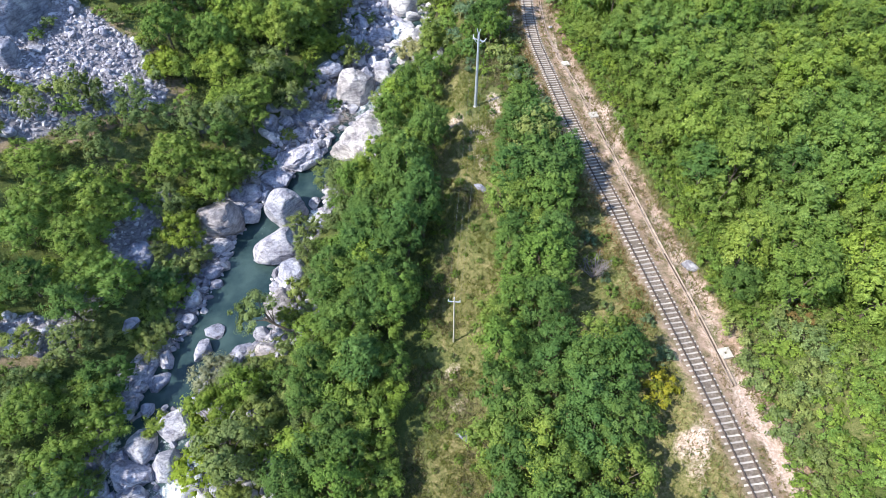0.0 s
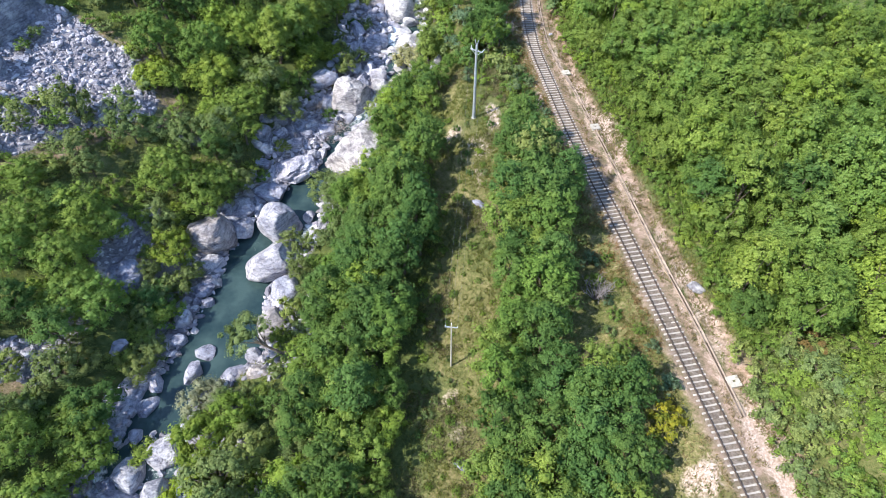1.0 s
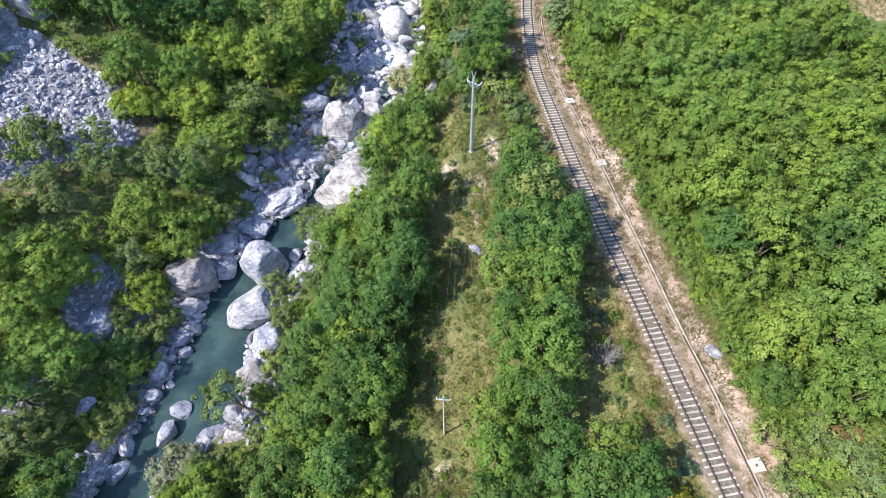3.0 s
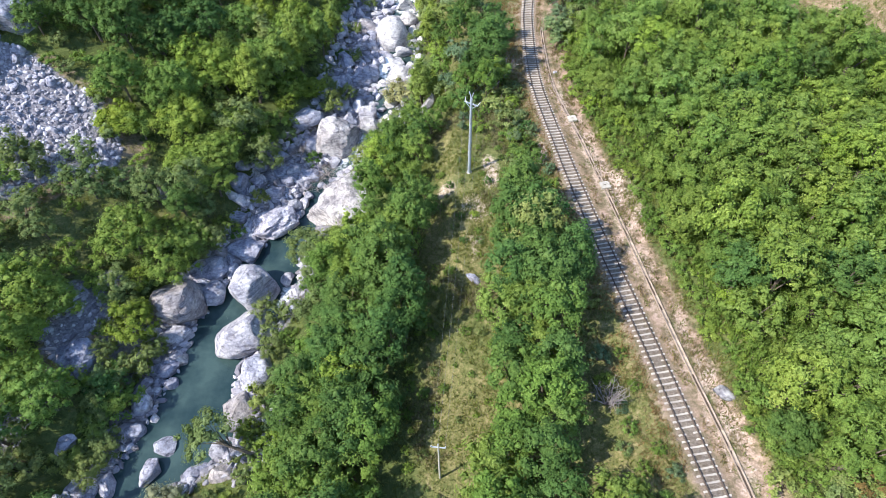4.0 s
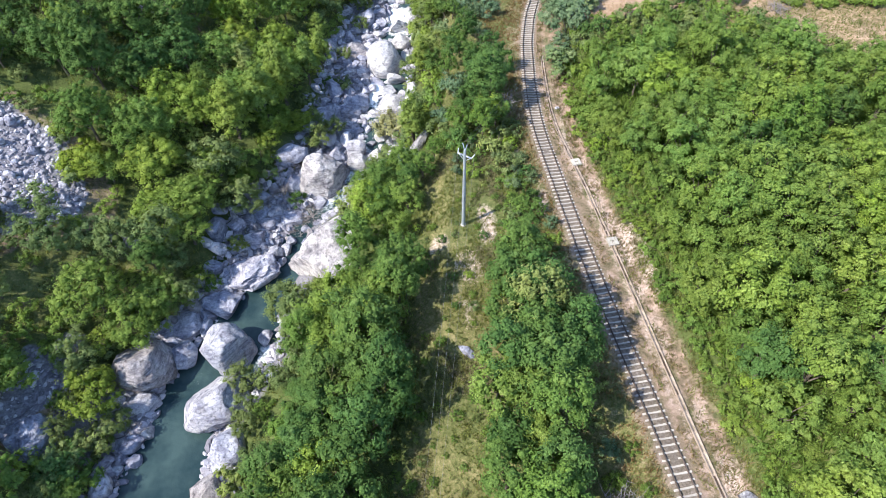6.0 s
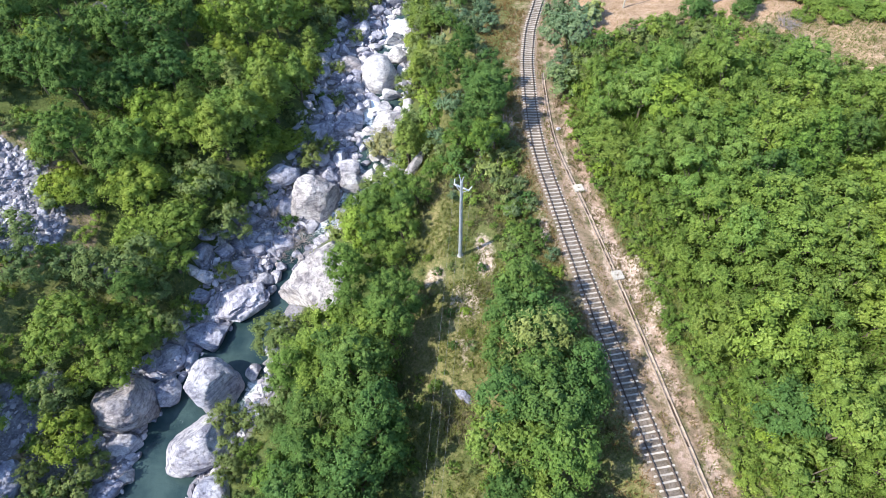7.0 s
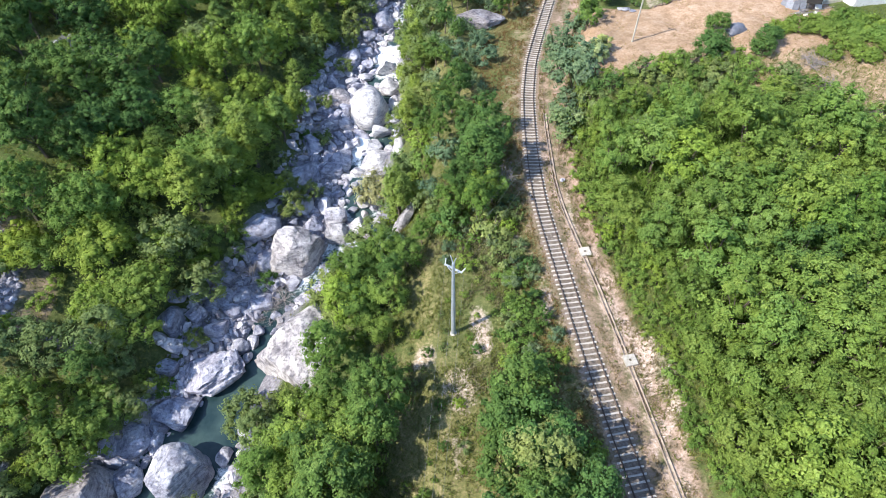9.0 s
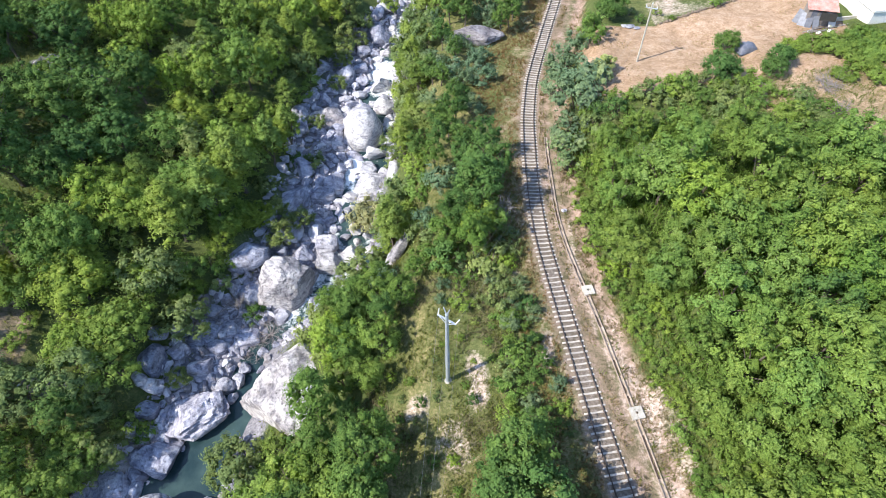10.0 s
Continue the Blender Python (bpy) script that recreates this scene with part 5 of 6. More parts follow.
scatter(lambda x, y: (x > -3.0) & (x < 9.5) & (y > 8) & (y < 80) & (vnoise(x, y, 4, 46) > -0.1), (-3, 10, 8, 80), 1.7, lambda r, x, y: choose(r, (0.5, shrubs, 0.25, 0.5), (0.5, brambles, 0.25, 0.5)), 14, "small bushes in the clearing", 4000)

scatter(lambda x, y: (left_x(y) - x > 2.0) & (left_x(y) - x < 8.5) & (y > 24) & (y < 53), (-55, -33, 24, 53), 2.1, lambda r, x, y: choose(r, (0.4, hazels, 0.7, 1.15), (0.3, shrubs, 0.8, 1.3), (0.3, riverbush, 0.7, 1.1)), 18, "bushes along the dark side of the pool", 3000)

for x, y, k, s0 in ((-11.6, 81.6, 2, 1.5), (-10.3, 79.6, 0, 1.5), (-10.5, 84.0, 0, 1.3), (-8.8, 81.5, 1, 1.2), (-12.2, 86.2, 2, 1.1), (-7.5, 84.8, 0, 1.4), (-9.5, 88.0, 1, 1.2)):
    plant(riverbush[k], x, y, s0, 61 * x)

# single plants that stand out
plant(poplars[2], -27.6, 98.5, 1.1, 20, label="tall yellowish green poplar standing above the river bank")
plant(poplars[1], -31.5, 96.0, 0.95, 80)
plant(poplars[0], -21.5, 117.0, 0.9, 140)
plant(poplars[1], -2.6, 134.0, 0.9, 10)
plant(poplars[0], -1.5, 128.5, 0.8, 200)
plant(ashes[3], -6.9, 77.5, 0.85, 60)
plant(ashes[4], -7.2, 82.6, 0.8, 10)
plant(oaks[3], -10.6, 86.0, 0.8, 10)
plant(oaks[2], 25.8, 127.6, 0.8, 60)
plant(ashes[0], 8.0, 95.5, 1.2, 15)
plant(ashes[2], 5.2, 92.5, 0.8, 95)
plant(oaks[1], 7.6, 91.5, 0.85, 40)
plant(ashes[1], 9.2, 99.5, 1.0, 130)
plant(golden, -27.8, 23.9)
plant(golden, -25.2, 27.4, 0.8, 150)
plant(golden, -29.0, 18.6, 0.9, 250)
plant(willows[3], -24.6, 19.5, 1.15, 30, label="large yellowish green willow overhanging the rapids")
plant(willows[0], -22.0, 23.5, 1.0, 220)
plant(willows[1], -23.6, 56.0, 0.85, 60, label="olive green willow growing between river boulders")
leaner = make_tree("leaning_willow", 60, 8.8, 3.1, 3.6, 40, 56, LEAF_OLIVE, BARK, "willow with a bare trunk leaning out over the green pool", 0.3, 0.85)
plant(leaner, -20.4, 36.2, 1.0, 0, lift=0.6, lean=(-6, -50))
plant(willows[0], -41.5, 55.0, 0.72, 300)
plant(riverbush[1], -36.3, 24.3, 1.05, 30, lift=0.8)
plant(riverbush[0], -45.0, 61.5, 1.2, 30)
greybush = make_shrub("grey_willow", 140, 3.9, 3.1, 50, 44, LEAF_GREY, "greyish pale willow bush at the rapids", 0.26)
plant(greybush, -30.0, 30.2, label="greyish pale willow bush beside the pool")
plant(greybush, -7.6, 102.8, 1.25, 60, lift=0.4, label="greyish pale willow bush at the rapids")
autumn = make_shrub("yellowing_maple", 141, 3.6, 2.2, 22, 34, LEAF_AUTUMN, "young maple with yellow autumn leaves beside the railway", 0.3, "tree")
plant(autumn, 22.0, 22.6)
dry = make_shrub("withered_bush", 142, 2.6, 1.6, 14, 40, foliage("leaf_withered", (0.10, 0.075, 0.035), (0.17, 0.12, 0.05), (0.22, 0.16, 0.07)), "withered brown bush in the green thicket", 0.24)
plant(dry, 36.5, 28.6)
deadbush = make_bare("dead_bush", 143, 3.4, 1.9, "leafless grey bush beside the trees")
plant(deadbush, 18.0, 38.2)
plant(deadbush, 10.6, 94.2, 1.1, 70, label="leafless grey bush at the foot of a tree")
plant(deadbush, -24.6, 88.3, 0.95, 30, label="leafless brownish bush between the river boulders")
driftwood = make_bare("driftwood", 148, 0.7, 2.8, "tangle of bleached driftwood stranded beside the rapids")
plant(driftwood, -19.6, 84.9, lift=1.3)
plant(driftwood, -21.2, 82.6, 0.8, 110, lift=1.0)
plant(shrubs[2], -22.0, 87.3, 0.95, 20, label="dark green bush at the foot of the great boulder")
plant(riverbush[0], -26.6, 90.4, 1.1, 80)
plant(hazels[1], -38.8, 43.6, 1.25, 20, label="dark green bush hanging over the edge of the pool")
plant(shrubs[2], -40.2, 41.9, 1.5, 100, label="dark green bush hanging over the edge of the pool")
plant(shrubs[2], -41.0, 44.6, 1.6, 210)
plant(riverbush[2], -39.7, 38.8, 0.9, 40)
plant(hazels[0], -41.0, 36.4, 1.0, 140)
plant(riverbush[1], -26.0, 93.0, 0.8, 200)
plant(willows[1], -20.4, 67.6, 1.0, 40, 0.9, label="olive green willow leaning over the pool below the great slab")
plant(willows[3], -37.4, 74.2, 1.05, 30, 1.1)
plant(ashes[4], -37.6, 70.4, 0.9, 130)
plant(ashes[0], 16.0, 54.6, 1.0, 75)
plant(ashes[3], 14.9, 51.6, 1.05, 160)
for x, y, k, s0, up in ((-2.6, 63.6, 1, 0.95, 1.35), (-3.2, 60.8, 2, 0.95, 1.35), (-2.4, 66.4, 4, 0.72, 1.3), (-3.4, 51.2, 0, 1.05, 1.3), (-3.2, 48.2, 3, 1.0, 1.3)):
    plant(ashes[k], x, y, s0, 47 * y, up, label="tall dark green tree at the edge of the grassy clearing")
plant(willows[2], 12.1, 56.2, 1.25, 60, 1.25, label="olive grey willow among the trees beside the railway")
branch = make_bare("fallen_branch", 144, 0.8, 2.6, "bleached fallen branch lying on dry grass")
plant(branch, 54.8, 112.4)
for x, y, k, s0 in ((21.4, 121.0, 0, 1.15), (22.6, 114.5, 1, 1.15), (21.2, 109.0, 0, 1.0), (23.4, 118.0, 1, 1.0), (20.6, 105.0, 1, 0.85), (22.3, 126.0, 0, 1.0), (24.0, 130.0, 1, 0.9)):
    plant(bluebush[k], x, y, 1.85 * s0, 50 * x)
fieldbush = make_shrub("laurel_bush", 146, 3.1, 1.9, 80, 30, LEAF_DARK, "rounded dark green bush beside the dry field", 0.19)
plant(fieldbush, 49.3, 116.2)
for x, y, k, s0 in ((29.8, 134.0, 1, 0.85), (44.8, 122.8, 2, 0.6), (41.5, 115.4, 4, 0.82), (50.6, 118.0, 2, 0.6), (27.0, 133.0, 3, 0.5)):
    plant(fieldbush, x, y, 1.75 * s0, 40 * x, 1.05, label="rounded dark green bush beside the dry field")
hedge = make_shrub("hedge_shrub", 147, 1.9, 2.5, 75, 26, LEAF_OAK, "spreading green bush at the end of the field", 0.2)
for x, y, s0 in ((57.0, 122.2, 1.1), (60.2, 121.9, 1.2), (64.0, 122.6, 1.2), (65.2, 119.2, 1.2), (58.4, 114.8, 0.8), (62.4, 113.3, 0.9), (67.5, 117.5, 1.2), (61.5, 117.5, 1.0), (69.5, 113.5, 1.2), (53.5, 121.6, 0.8), (66.5, 121.5, 1.1), (63.5, 120.0, 1.0), (67.0, 114.0, 1.0)):
    plant(hedge, x, y, s0, 40 * x, label="spreading green bush at the end of the field")
plant(deadbush, 54.3, 106.8, 0.7, 40, label="leafless grey bush on the dry slope")
plant(deadbush, 28.4, 100.2, 0.7, 140, label="leafless grey bush in the edge of the wood")
reed = make_shrub("reed_clump", 145, 3.4, 1.5, 20, 40, foliage("reed_leaf", (0.15, 0.20, 0.085), (0.24, 0.29, 0.135), (0.34, 0.38, 0.20)), "clump of tall pale green reeds at the field's corner", 0.5, "reeds")
plant(reed, 25.6, 116.6)
plant(reed, 26.6, 119.0, 0.9, 90)


def blades(name, region, box, count, size, leaf, seed, label):
    """Grass, too fine to count: upright blades in small tufts."""
    r = np.random.default_rng(seed)
    x, y = r.uniform(box[0], box[1], count * 3), r.uniform(box[2], box[3], count * 3)
    ok = region(x, y)
    x, y = x[ok][:count], y[ok][:count]
    z = ground_z(x, y)
    k = 4
    n = len(x) * k
    p = np.repeat(np.stack([x, y, z], 1), k, 0) + np.concatenate([r.normal(size=(n, 2)) * size * 0.35, np.zeros((n, 1))], 1)
    h = size * r.uniform(0.5, 1.3, n)
    a = r.uniform(0, 6.283, n)
    side = np.stack([np.cos(a), np.sin(a), 0 * a], 1) * (size * 0.12)
    tip = p + np.stack([r.normal(size=n) * 0.45 * h, r.normal(size=n) * 0.45 * h, h], 1)
    v = np.stack([p - side, p + side, tip], 1).reshape(-1, 3)
    tagged(new(name, mesh_of(name, v, np.arange(n * 3).reshape(-1, 3), leaf)), label, "grass", kind="stuff")


def in_meadow(x, y):
    xt = track_x(y)
    return (x > -4.5) & (x < xt - 2.6) & (y > 4) & (y < 108) & (vnoise(x, y, 3, 51) > -0.75) & (np.hypot((x - 7.4) / 1.5, (y - 72.6) / 3.6) + 0.4 * vnoise(x, y, 1.5, 60) > 1) & (np.hypot((x - 1.9) / 1.6, (y - 70) / 1.9) + 0.4 * vnoise(x, y, 1.5, 60) > 1) & (np.hypot((x - 14.8) / 1.0, (y - 76.5) / 4) > 1)


def in_verge(x, y):
    d = x - track_x(y)
    return ((np.abs(d) > 1.5) & (d > -5) & (d < 2.6) | (d > 3.9) & (d < 6.5)) & (vnoise(x, y, 2.5, 52) > -0.2)


for x, y, s0 in ((-63.6, 73.8, 1.5), (-72.5, 72.0, 1.3), (-70.0, 71.6, 1.2), (-67.3, 71.8, 1.0), (-57.2, 72.8, 1.1), (-70.2, 84.6, 0.8), (-68.9, 87.5, 0.8), (-53.5, 77.0, 1.3), (-51.0, 82.5, 1.5), (-54.0, 88.0, 1.2), (-61.0, 70.5, 1.3), (-65.0, 68.5, 1.4), (-70.5, 66.5, 1.5)):
    plant(riverbush[int(-x) % 3], x, y, s0, 33 * x)


scatter(lambda x, y: (x > right_x(y) + 2.0) & (x < -14) & (y > 12) & (y < 46), (-34, -13, 12, 46), 2.2, lambda r, x, y: choose(r, (0.4, riverbush, 0.6, 1.0), (0.3, hazels, 0.7, 1.1), (0.3, shrubs, 0.7, 1.2)), 17, "bushes of the near shore", 1600)
blades("meadow_grass", in_meadow, (-5, 32, 4, 108), 12500, 0.40, GRASS, 61, "rough yellowish green meadow grass in the clearing")
blades("dry_tussocks", lambda x, y: in_meadow(x, y) & (x < 10) & (vnoise(x, y, 4, 59) > 0.05), (-5, 11, 4, 100), 5200, 0.46, STRAW, 70, "straw-coloured tussocks in the clearing")
blades("undergrowth", lambda x, y: in_wood(x, y) & (x < 75), (20, 76, 20, 108), 12000, 1.1, LEAF_OAK, 71, "leafy undergrowth between the trees of the wood")
blades("tall_grass", lambda x, y: (x > -4) & (x < 9 + 0.02 * y) & (y > -4) & (y < 98) & (vnoise(x, y, 3.5, 54) > 0.0), (-4, 13, -4, 100), 9000, 0.36, GRASS, 66, "patches of tall seeding grass in the clearing")
blades("edge_grass", lambda x, y: (x - track_x(y) > 5.6) & (x < wood_edge(y) + 1.0) & (vnoise(x, y, 2.2, 64) > -0.35), (16, 36, 30, 112), 4500, 0.5, GRASS, 73, "rough green grass between the bare verge and the wood")
blades("weeds", lambda x, y: in_verge(x, y) & (vnoise(x, y, 3, 55) > -0.1), (10, 38, 2, 160), 6000, 0.32, GRASS, 67, "green weeds growing along the railway")
blades("verge_tufts", lambda x, y: (x - track_x(y) > 3.4) & (x - track_x(y) < 7.5) & (vnoise(x, y, 1.6, 57) > -0.2), (18, 38, 8, 112), 1500, 0.45, GRASS, 68, "green tufts on the bare verge below the wood")
blades("straw_tufts", lambda x, y: (x - track_x(y) > 3.4) & (x - track_x(y) < 6.8) & (vnoise(x, y, 2, 58) > -0.3), (18, 38, 8, 112), 4000, 0.36, STRAW, 69, "bleached straw on the bare verge below the wood")
blades("rusty_grass", lambda x, y: (track_x(y) - x > 1.5) & (track_x(y) - x < np.where(y > 104, 9.5, 5.2)) & (vnoise(x, y, 2.5, 61) > -0.4), (5, 30, 30, 160), 8500, 0.34, RUSTY, 72, "rusty brown dry grass beside the railway")
blades("verge_grass", in_verge, (10, 38, 2, 160), 12000, 0.34, STRAW, 62, "dry straw-coloured grass along the railway")
blades("bank_grass", lambda x, y: ((left_x(y) - x > 4) & ~in_scree(x, y)) | ((x > right_x(y) + 2) & (x < -2)), (-95, -2, 6, 140), 12000, 0.5, GRASS, 63, "rough grass between the bushes of the bank")
blades("slope_grass", lambda x, y: (y > 96) & ~in_field(x, y) & (x > track_x(y) + 6), (20, 84, 96, 128), 6000, 0.4, GRASS, 65, "rough grass on the slope below the field")
blades("field_grass", lambda x, y: in_dry(x, y) | (in_field(x, y) & (vnoise(x, y, 3, 53) > 0.1)), (24, 80, 98, 138), 4000, 0.2, STRAW, 64, "short dry grass of the mown field")

# ---- railway ----
def along(y):
    """Place and heading of the track at y."""
    x, dx = float(track_x(y)), float(track_x(y + 0.5) - track_x(y - 0.5))
    return x, math.atan2(-dx, 1.0)


def stations(start, end, step, shift=0.0):
    """Points evenly spaced along the line, shift metres to its side."""
    y, out = start, []
    while y < end:
        x, a = along(y)
        out.append((x + math.cos(a) * shift, y + math.sin(a) * shift, a))
        y += step * math.cos(a)
    return out


track = thing("railway_track", pose(0, 0, 0), "single railway track with rusty rails on pale concrete sleepers", "railway track", kind="structure")
profile = [(-0.055, -0.165), (-0.055, -0.145), (-0.012, -0.125), (-0.012, -0.045), (-0.031, -0.035), (-0.031, -0.004), (-0.024, 0.0), (0.024, 0.0), (0.031, -0.004), (0.031, -0.035), (0.012, -0.045), (0.012, -0.125), (0.055, -0.145), (0.055, -0.165)]
for side in (-0.7525, 0.7525):
    s = Shape()
    line = stations(-15, 179, 1.6, side)
    verts = [(x + math.cos(a) * u, y + math.sin(a) * u, w) for x, y, a in line for u, w in profile]
    n = len(profile)
    faces = [(i * n + k, i * n + (k + 1) % n, (i + 1) * n + (k + 1) % n, (i + 1) * n + k) for i in range(len(line) - 1) for k in range(n)]
    s.add(verts, faces)
    part("rail", s.mesh("rail", RUST), track, "rusty brown steel rail")


def sleeper_mesh():
    s = Shape()
    cuts = [(-1.175, 0.13, 0.09), (-1.12, 0.20, 0.108), (-0.55, 0.20, 0.108), (-0.3, 0.165, 0.10), (0.3, 0.165, 0.10), (0.55, 0.20, 0.108), (1.12, 0.20, 0.108), (1.175, 0.13, 0.09)]
    verts = [(x, sx * w * k, z) for x, h, w in cuts for sx, k, z in ((-1, 1.12, 0), (-1, 0.82, h), (1, 0.82, h), (1, 1.12, 0))]
    faces = [(i * 4 + k, (i + 1) * 4 + k, (i + 1) * 4 + k + 1, i * 4 + k + 1) for i in range(len(cuts) - 1) for k in range(3)]
    faces += [(3, 2, 1, 0), tuple(len(verts) - 4 + k for k in range(4))]
    s.add(verts, faces)
    for x in (-0.885, -0.62, 0.62, 0.885):
        s.box(x - 0.05, -0.05, 0.195, x + 0.05, 0.05, 0.235)
    return s.mesh("sleeper", CONCRETE, 40)


SLEEPER = sleeper_mesh()
srng = np.random.default_rng(77)
for x, y, a in stations(-14, 178, 0.655):
    part("sleeper", SLEEPER, track, "", pose(x + srng.normal() * 0.02, y, -0.372 + srng.normal() * 0.022, 0, 0, math.degrees(a) + srng.normal() * 0.8))


# ---- concrete gutter with its covers ----
def gutter_mesh(length):
    s = Shape()
    w, t = 0.22, 0.055
    prof = [(-w, -0.5), (-w, 0.0), (-w + t, 0.0), (-w + t + 0.01, -0.20), (w - t - 0.04, -0.19), (w - t, 0.0), (w, 0.0), (w, -0.5)]
    verts = [(u, v, z) for v in (0.0, length) for u, z in prof]
    n = len(prof)
    faces = [(k, (k + 1) % n, n + (k + 1) % n, n + k) for k in range(n)]
    faces += [(7, 6, 5, 4, 3, 2, 1, 0), tuple(range(n, 2 * n))]
    s.add(verts, faces)
    return s.mesh("gutter_section", GUTTER)


gutter = thing("drain_gutter", pose(0, 0, 0), "weathered concrete drain gutter running beside the railway", "gutter", kind="structure")
SECTION = gutter_mesh(1.97)
s = Shape()
line = [(float(gutter_x(v)), v) for v in np.arange(23.2, 109, 1.5)]
s.add([(x + k * 0.175, v, -0.293 + 0.012 * math.sin(v * 1.7) + 0.01 * math.sin(v * 0.53)) for x, v in line for k in (-0.8, 0.8)], [(2 * i, 2 * i + 1, 2 * i + 3, 2 * i + 2) for i in range(len(line) - 1)])
# silt colour darkened to draw the shadow line inside the gutter
part("silt", s.mesh("silt", plain_mat("damp_silt", (0.07, 0.05, 0.04), (0.17, 0.12, 0.095), 2.5, 0.95)), gutter, "brown silt in the gutter, darkened for its shade")
y = 23.2
while y < 109:
    x, a = float(gutter_x(y)), math.atan2(-float(gutter_x(y + 1) - gutter_x(y - 1)) / 2, 1.0)
    y += 2.0 * math.cos(a)
    part("gutter_section", SECTION, gutter, "", pose(x, y - 2.0 * math.cos(a), -0.10 + srng.normal() * 0.012, 0, 0, math.degrees(a) + srng.normal() * 0.25))


def cover_mesh():
    s = Shape()
    o, h = 0.62, 0.13
    for x0, y0, x1, y1 in ((-o, -o, o, -h), (-o, h, o, o), (-o, -h, -h, h), (h, -h, o, h)):
        s.box(x0, y0, -0.5, x1, y1, 0.1)
    return s.mesh("slab", COVER)


SLAB = cover_mesh()
# near-black block sunk in the hole; its colour stands for the shade inside
hole = Shape()
hole.box(-0.128, -0.128, -0.45, 0.128, 0.128, -0.1)
HOLE = hole.mesh("pit", DARK)
for x, y in ((30.15, 26.95), (22.62, 68.75), (20.05, 83.2)):
    a = along(y)[1]
    c = thing("drain_cover", pose(x, y, -0.13, 0, 0, math.degrees(a) + 2), "square pale concrete drain cover with a hole", "drain cover", "covers of the gutter")
    part("slab", SLAB, c)
    part("pit", HOLE, c, "near-black block painting the shade of the opening")

# ---- poles and wires ----
def steel_pole(x, y, turn, h=13.25):
    z = height(x, y)
    root = thing("power_pole", pose(x, y, z, 0, 0, turn), "tall tapered galvanised steel power pole with forked crossarm", "power pole")
    s = Shape()
    s.tube([(0, 0, -0.8), (0, 0, h * 0.5), (0, 0, h - 0.9)], [0.25, 0.20, 0.15], 16)
    part("pole", s.mesh("pole", GALVANISED, 40), root)
    s = Shape()
    s.tube([(0, 0, -0.3), (0, 0, 0.05)], [0.42, 0.38], 12)
    part("footing", s.mesh("footing", COVER, 40), root, "concrete footing")
    arm = h - 1.7
    for k in (-1, 1):
        s = Shape()
        s.box(0, -0.07, arm - 0.07, 0.95 * k, 0.07, arm + 0.07) if k > 0 else s.box(0.95 * k, -0.07, arm - 0.07, 0, 0.07, arm + 0.07)
        s.tube([(0.1 * k, 0, arm - 0.7), (0.8 * k, 0, arm - 0.05)], [0.04, 0.04], 6)
        arm_part = part("crossarm", s.mesh("crossarm", GALVANISED), root)
        for u, tip in ((0.9, 0.42), (0.5, -0.3)):
            s = Shape()
            s.tube([(u * k, 0, arm), (u * k + 0.18 * k * (1 if tip > 0 else 0), tip, arm + 0.35)], [0.07, 0.05], 8)
            part("insulator", s.mesh("insulator", PORCELAIN, 40), arm_part, "pale insulator")
        s = Shape()
        s.tube([(0, 0, h - 1.0), (0.30 * k, 0, h)], [0.07, 0.05], 8)
        part("horn", s.mesh("horn", GALVANISED, 40), root)
    return [root.matrix_basis @ Vector(p) for p in ((-1.05, 0.3, arm + 0.35), (0.25, 0, h), (1.05, 0.3, arm + 0.35))]


def light_pole(x, y, turn, h, label, width=0.95, r0=0.13):
    z = height(x, y)
    root = thing("utility_pole", pose(x, y, z, 0, 0, turn), label, "utility pole")
    s = Shape()
    s.tube([(0, 0, -0.6), (0, 0, h * 0.5), (0, 0, h)], [r0, r0 * 0.85, r0 * 0.65], 12)
    part("pole", s.mesh("pole", POLE_GREY, 40), root)
    s = Shape()
    s.box(-width, -0.05, h - 0.62, width, 0.05, h - 0.5, 0.01)
    bar = part("crossarm", s.mesh("crossarm", GALVANISED), root)
    tips = []
    for u, w in ((-width + 0.06, h - 0.5), (0.0, h), (width - 0.06, h - 0.5)):
        s = Shape()
        s.tube([(u, 0, w), (u, 0, w + 0.1), (u, 0, w + 0.3)], [0.05, 0.08, 0.04], 8)
        part("insulator", s.mesh("insulator", PORCELAIN, 40), bar if u else root, "pale insulator")
        tips.append(root.matrix_basis @ Vector((u, 0, w + 0.3)))
    return tips


tips_a = light_pole(1.03, 32.6, -5, 9.3, "slender pale utility pole with a short crossarm in the clearing", 0.72, 0.105)
tips_b = steel_pole(4.4, 72.5, -32)
tips_c = light_pole(31.75, 121.1, -28, 8.7, "slender pale utility pole standing in the dry field", 0.8, 0.14)
for one, two in list(zip(tips_a, tips_b)) + list(zip(tips_b, tips_c)):
    s = Shape()
    n = 24
    s.tube([one.lerp(two, i / n) - Vector((0, 0, 1.3 * 4 * (i / n) * (1 - i / n))) for i in range(n + 1)], [0.007] * (n + 1), 4)
    solid("overhead_wire", s.mesh("overhead_wire", WIRE), Matrix(), "thin bare overhead power wire between two poles", "power line", "wires of the power line")

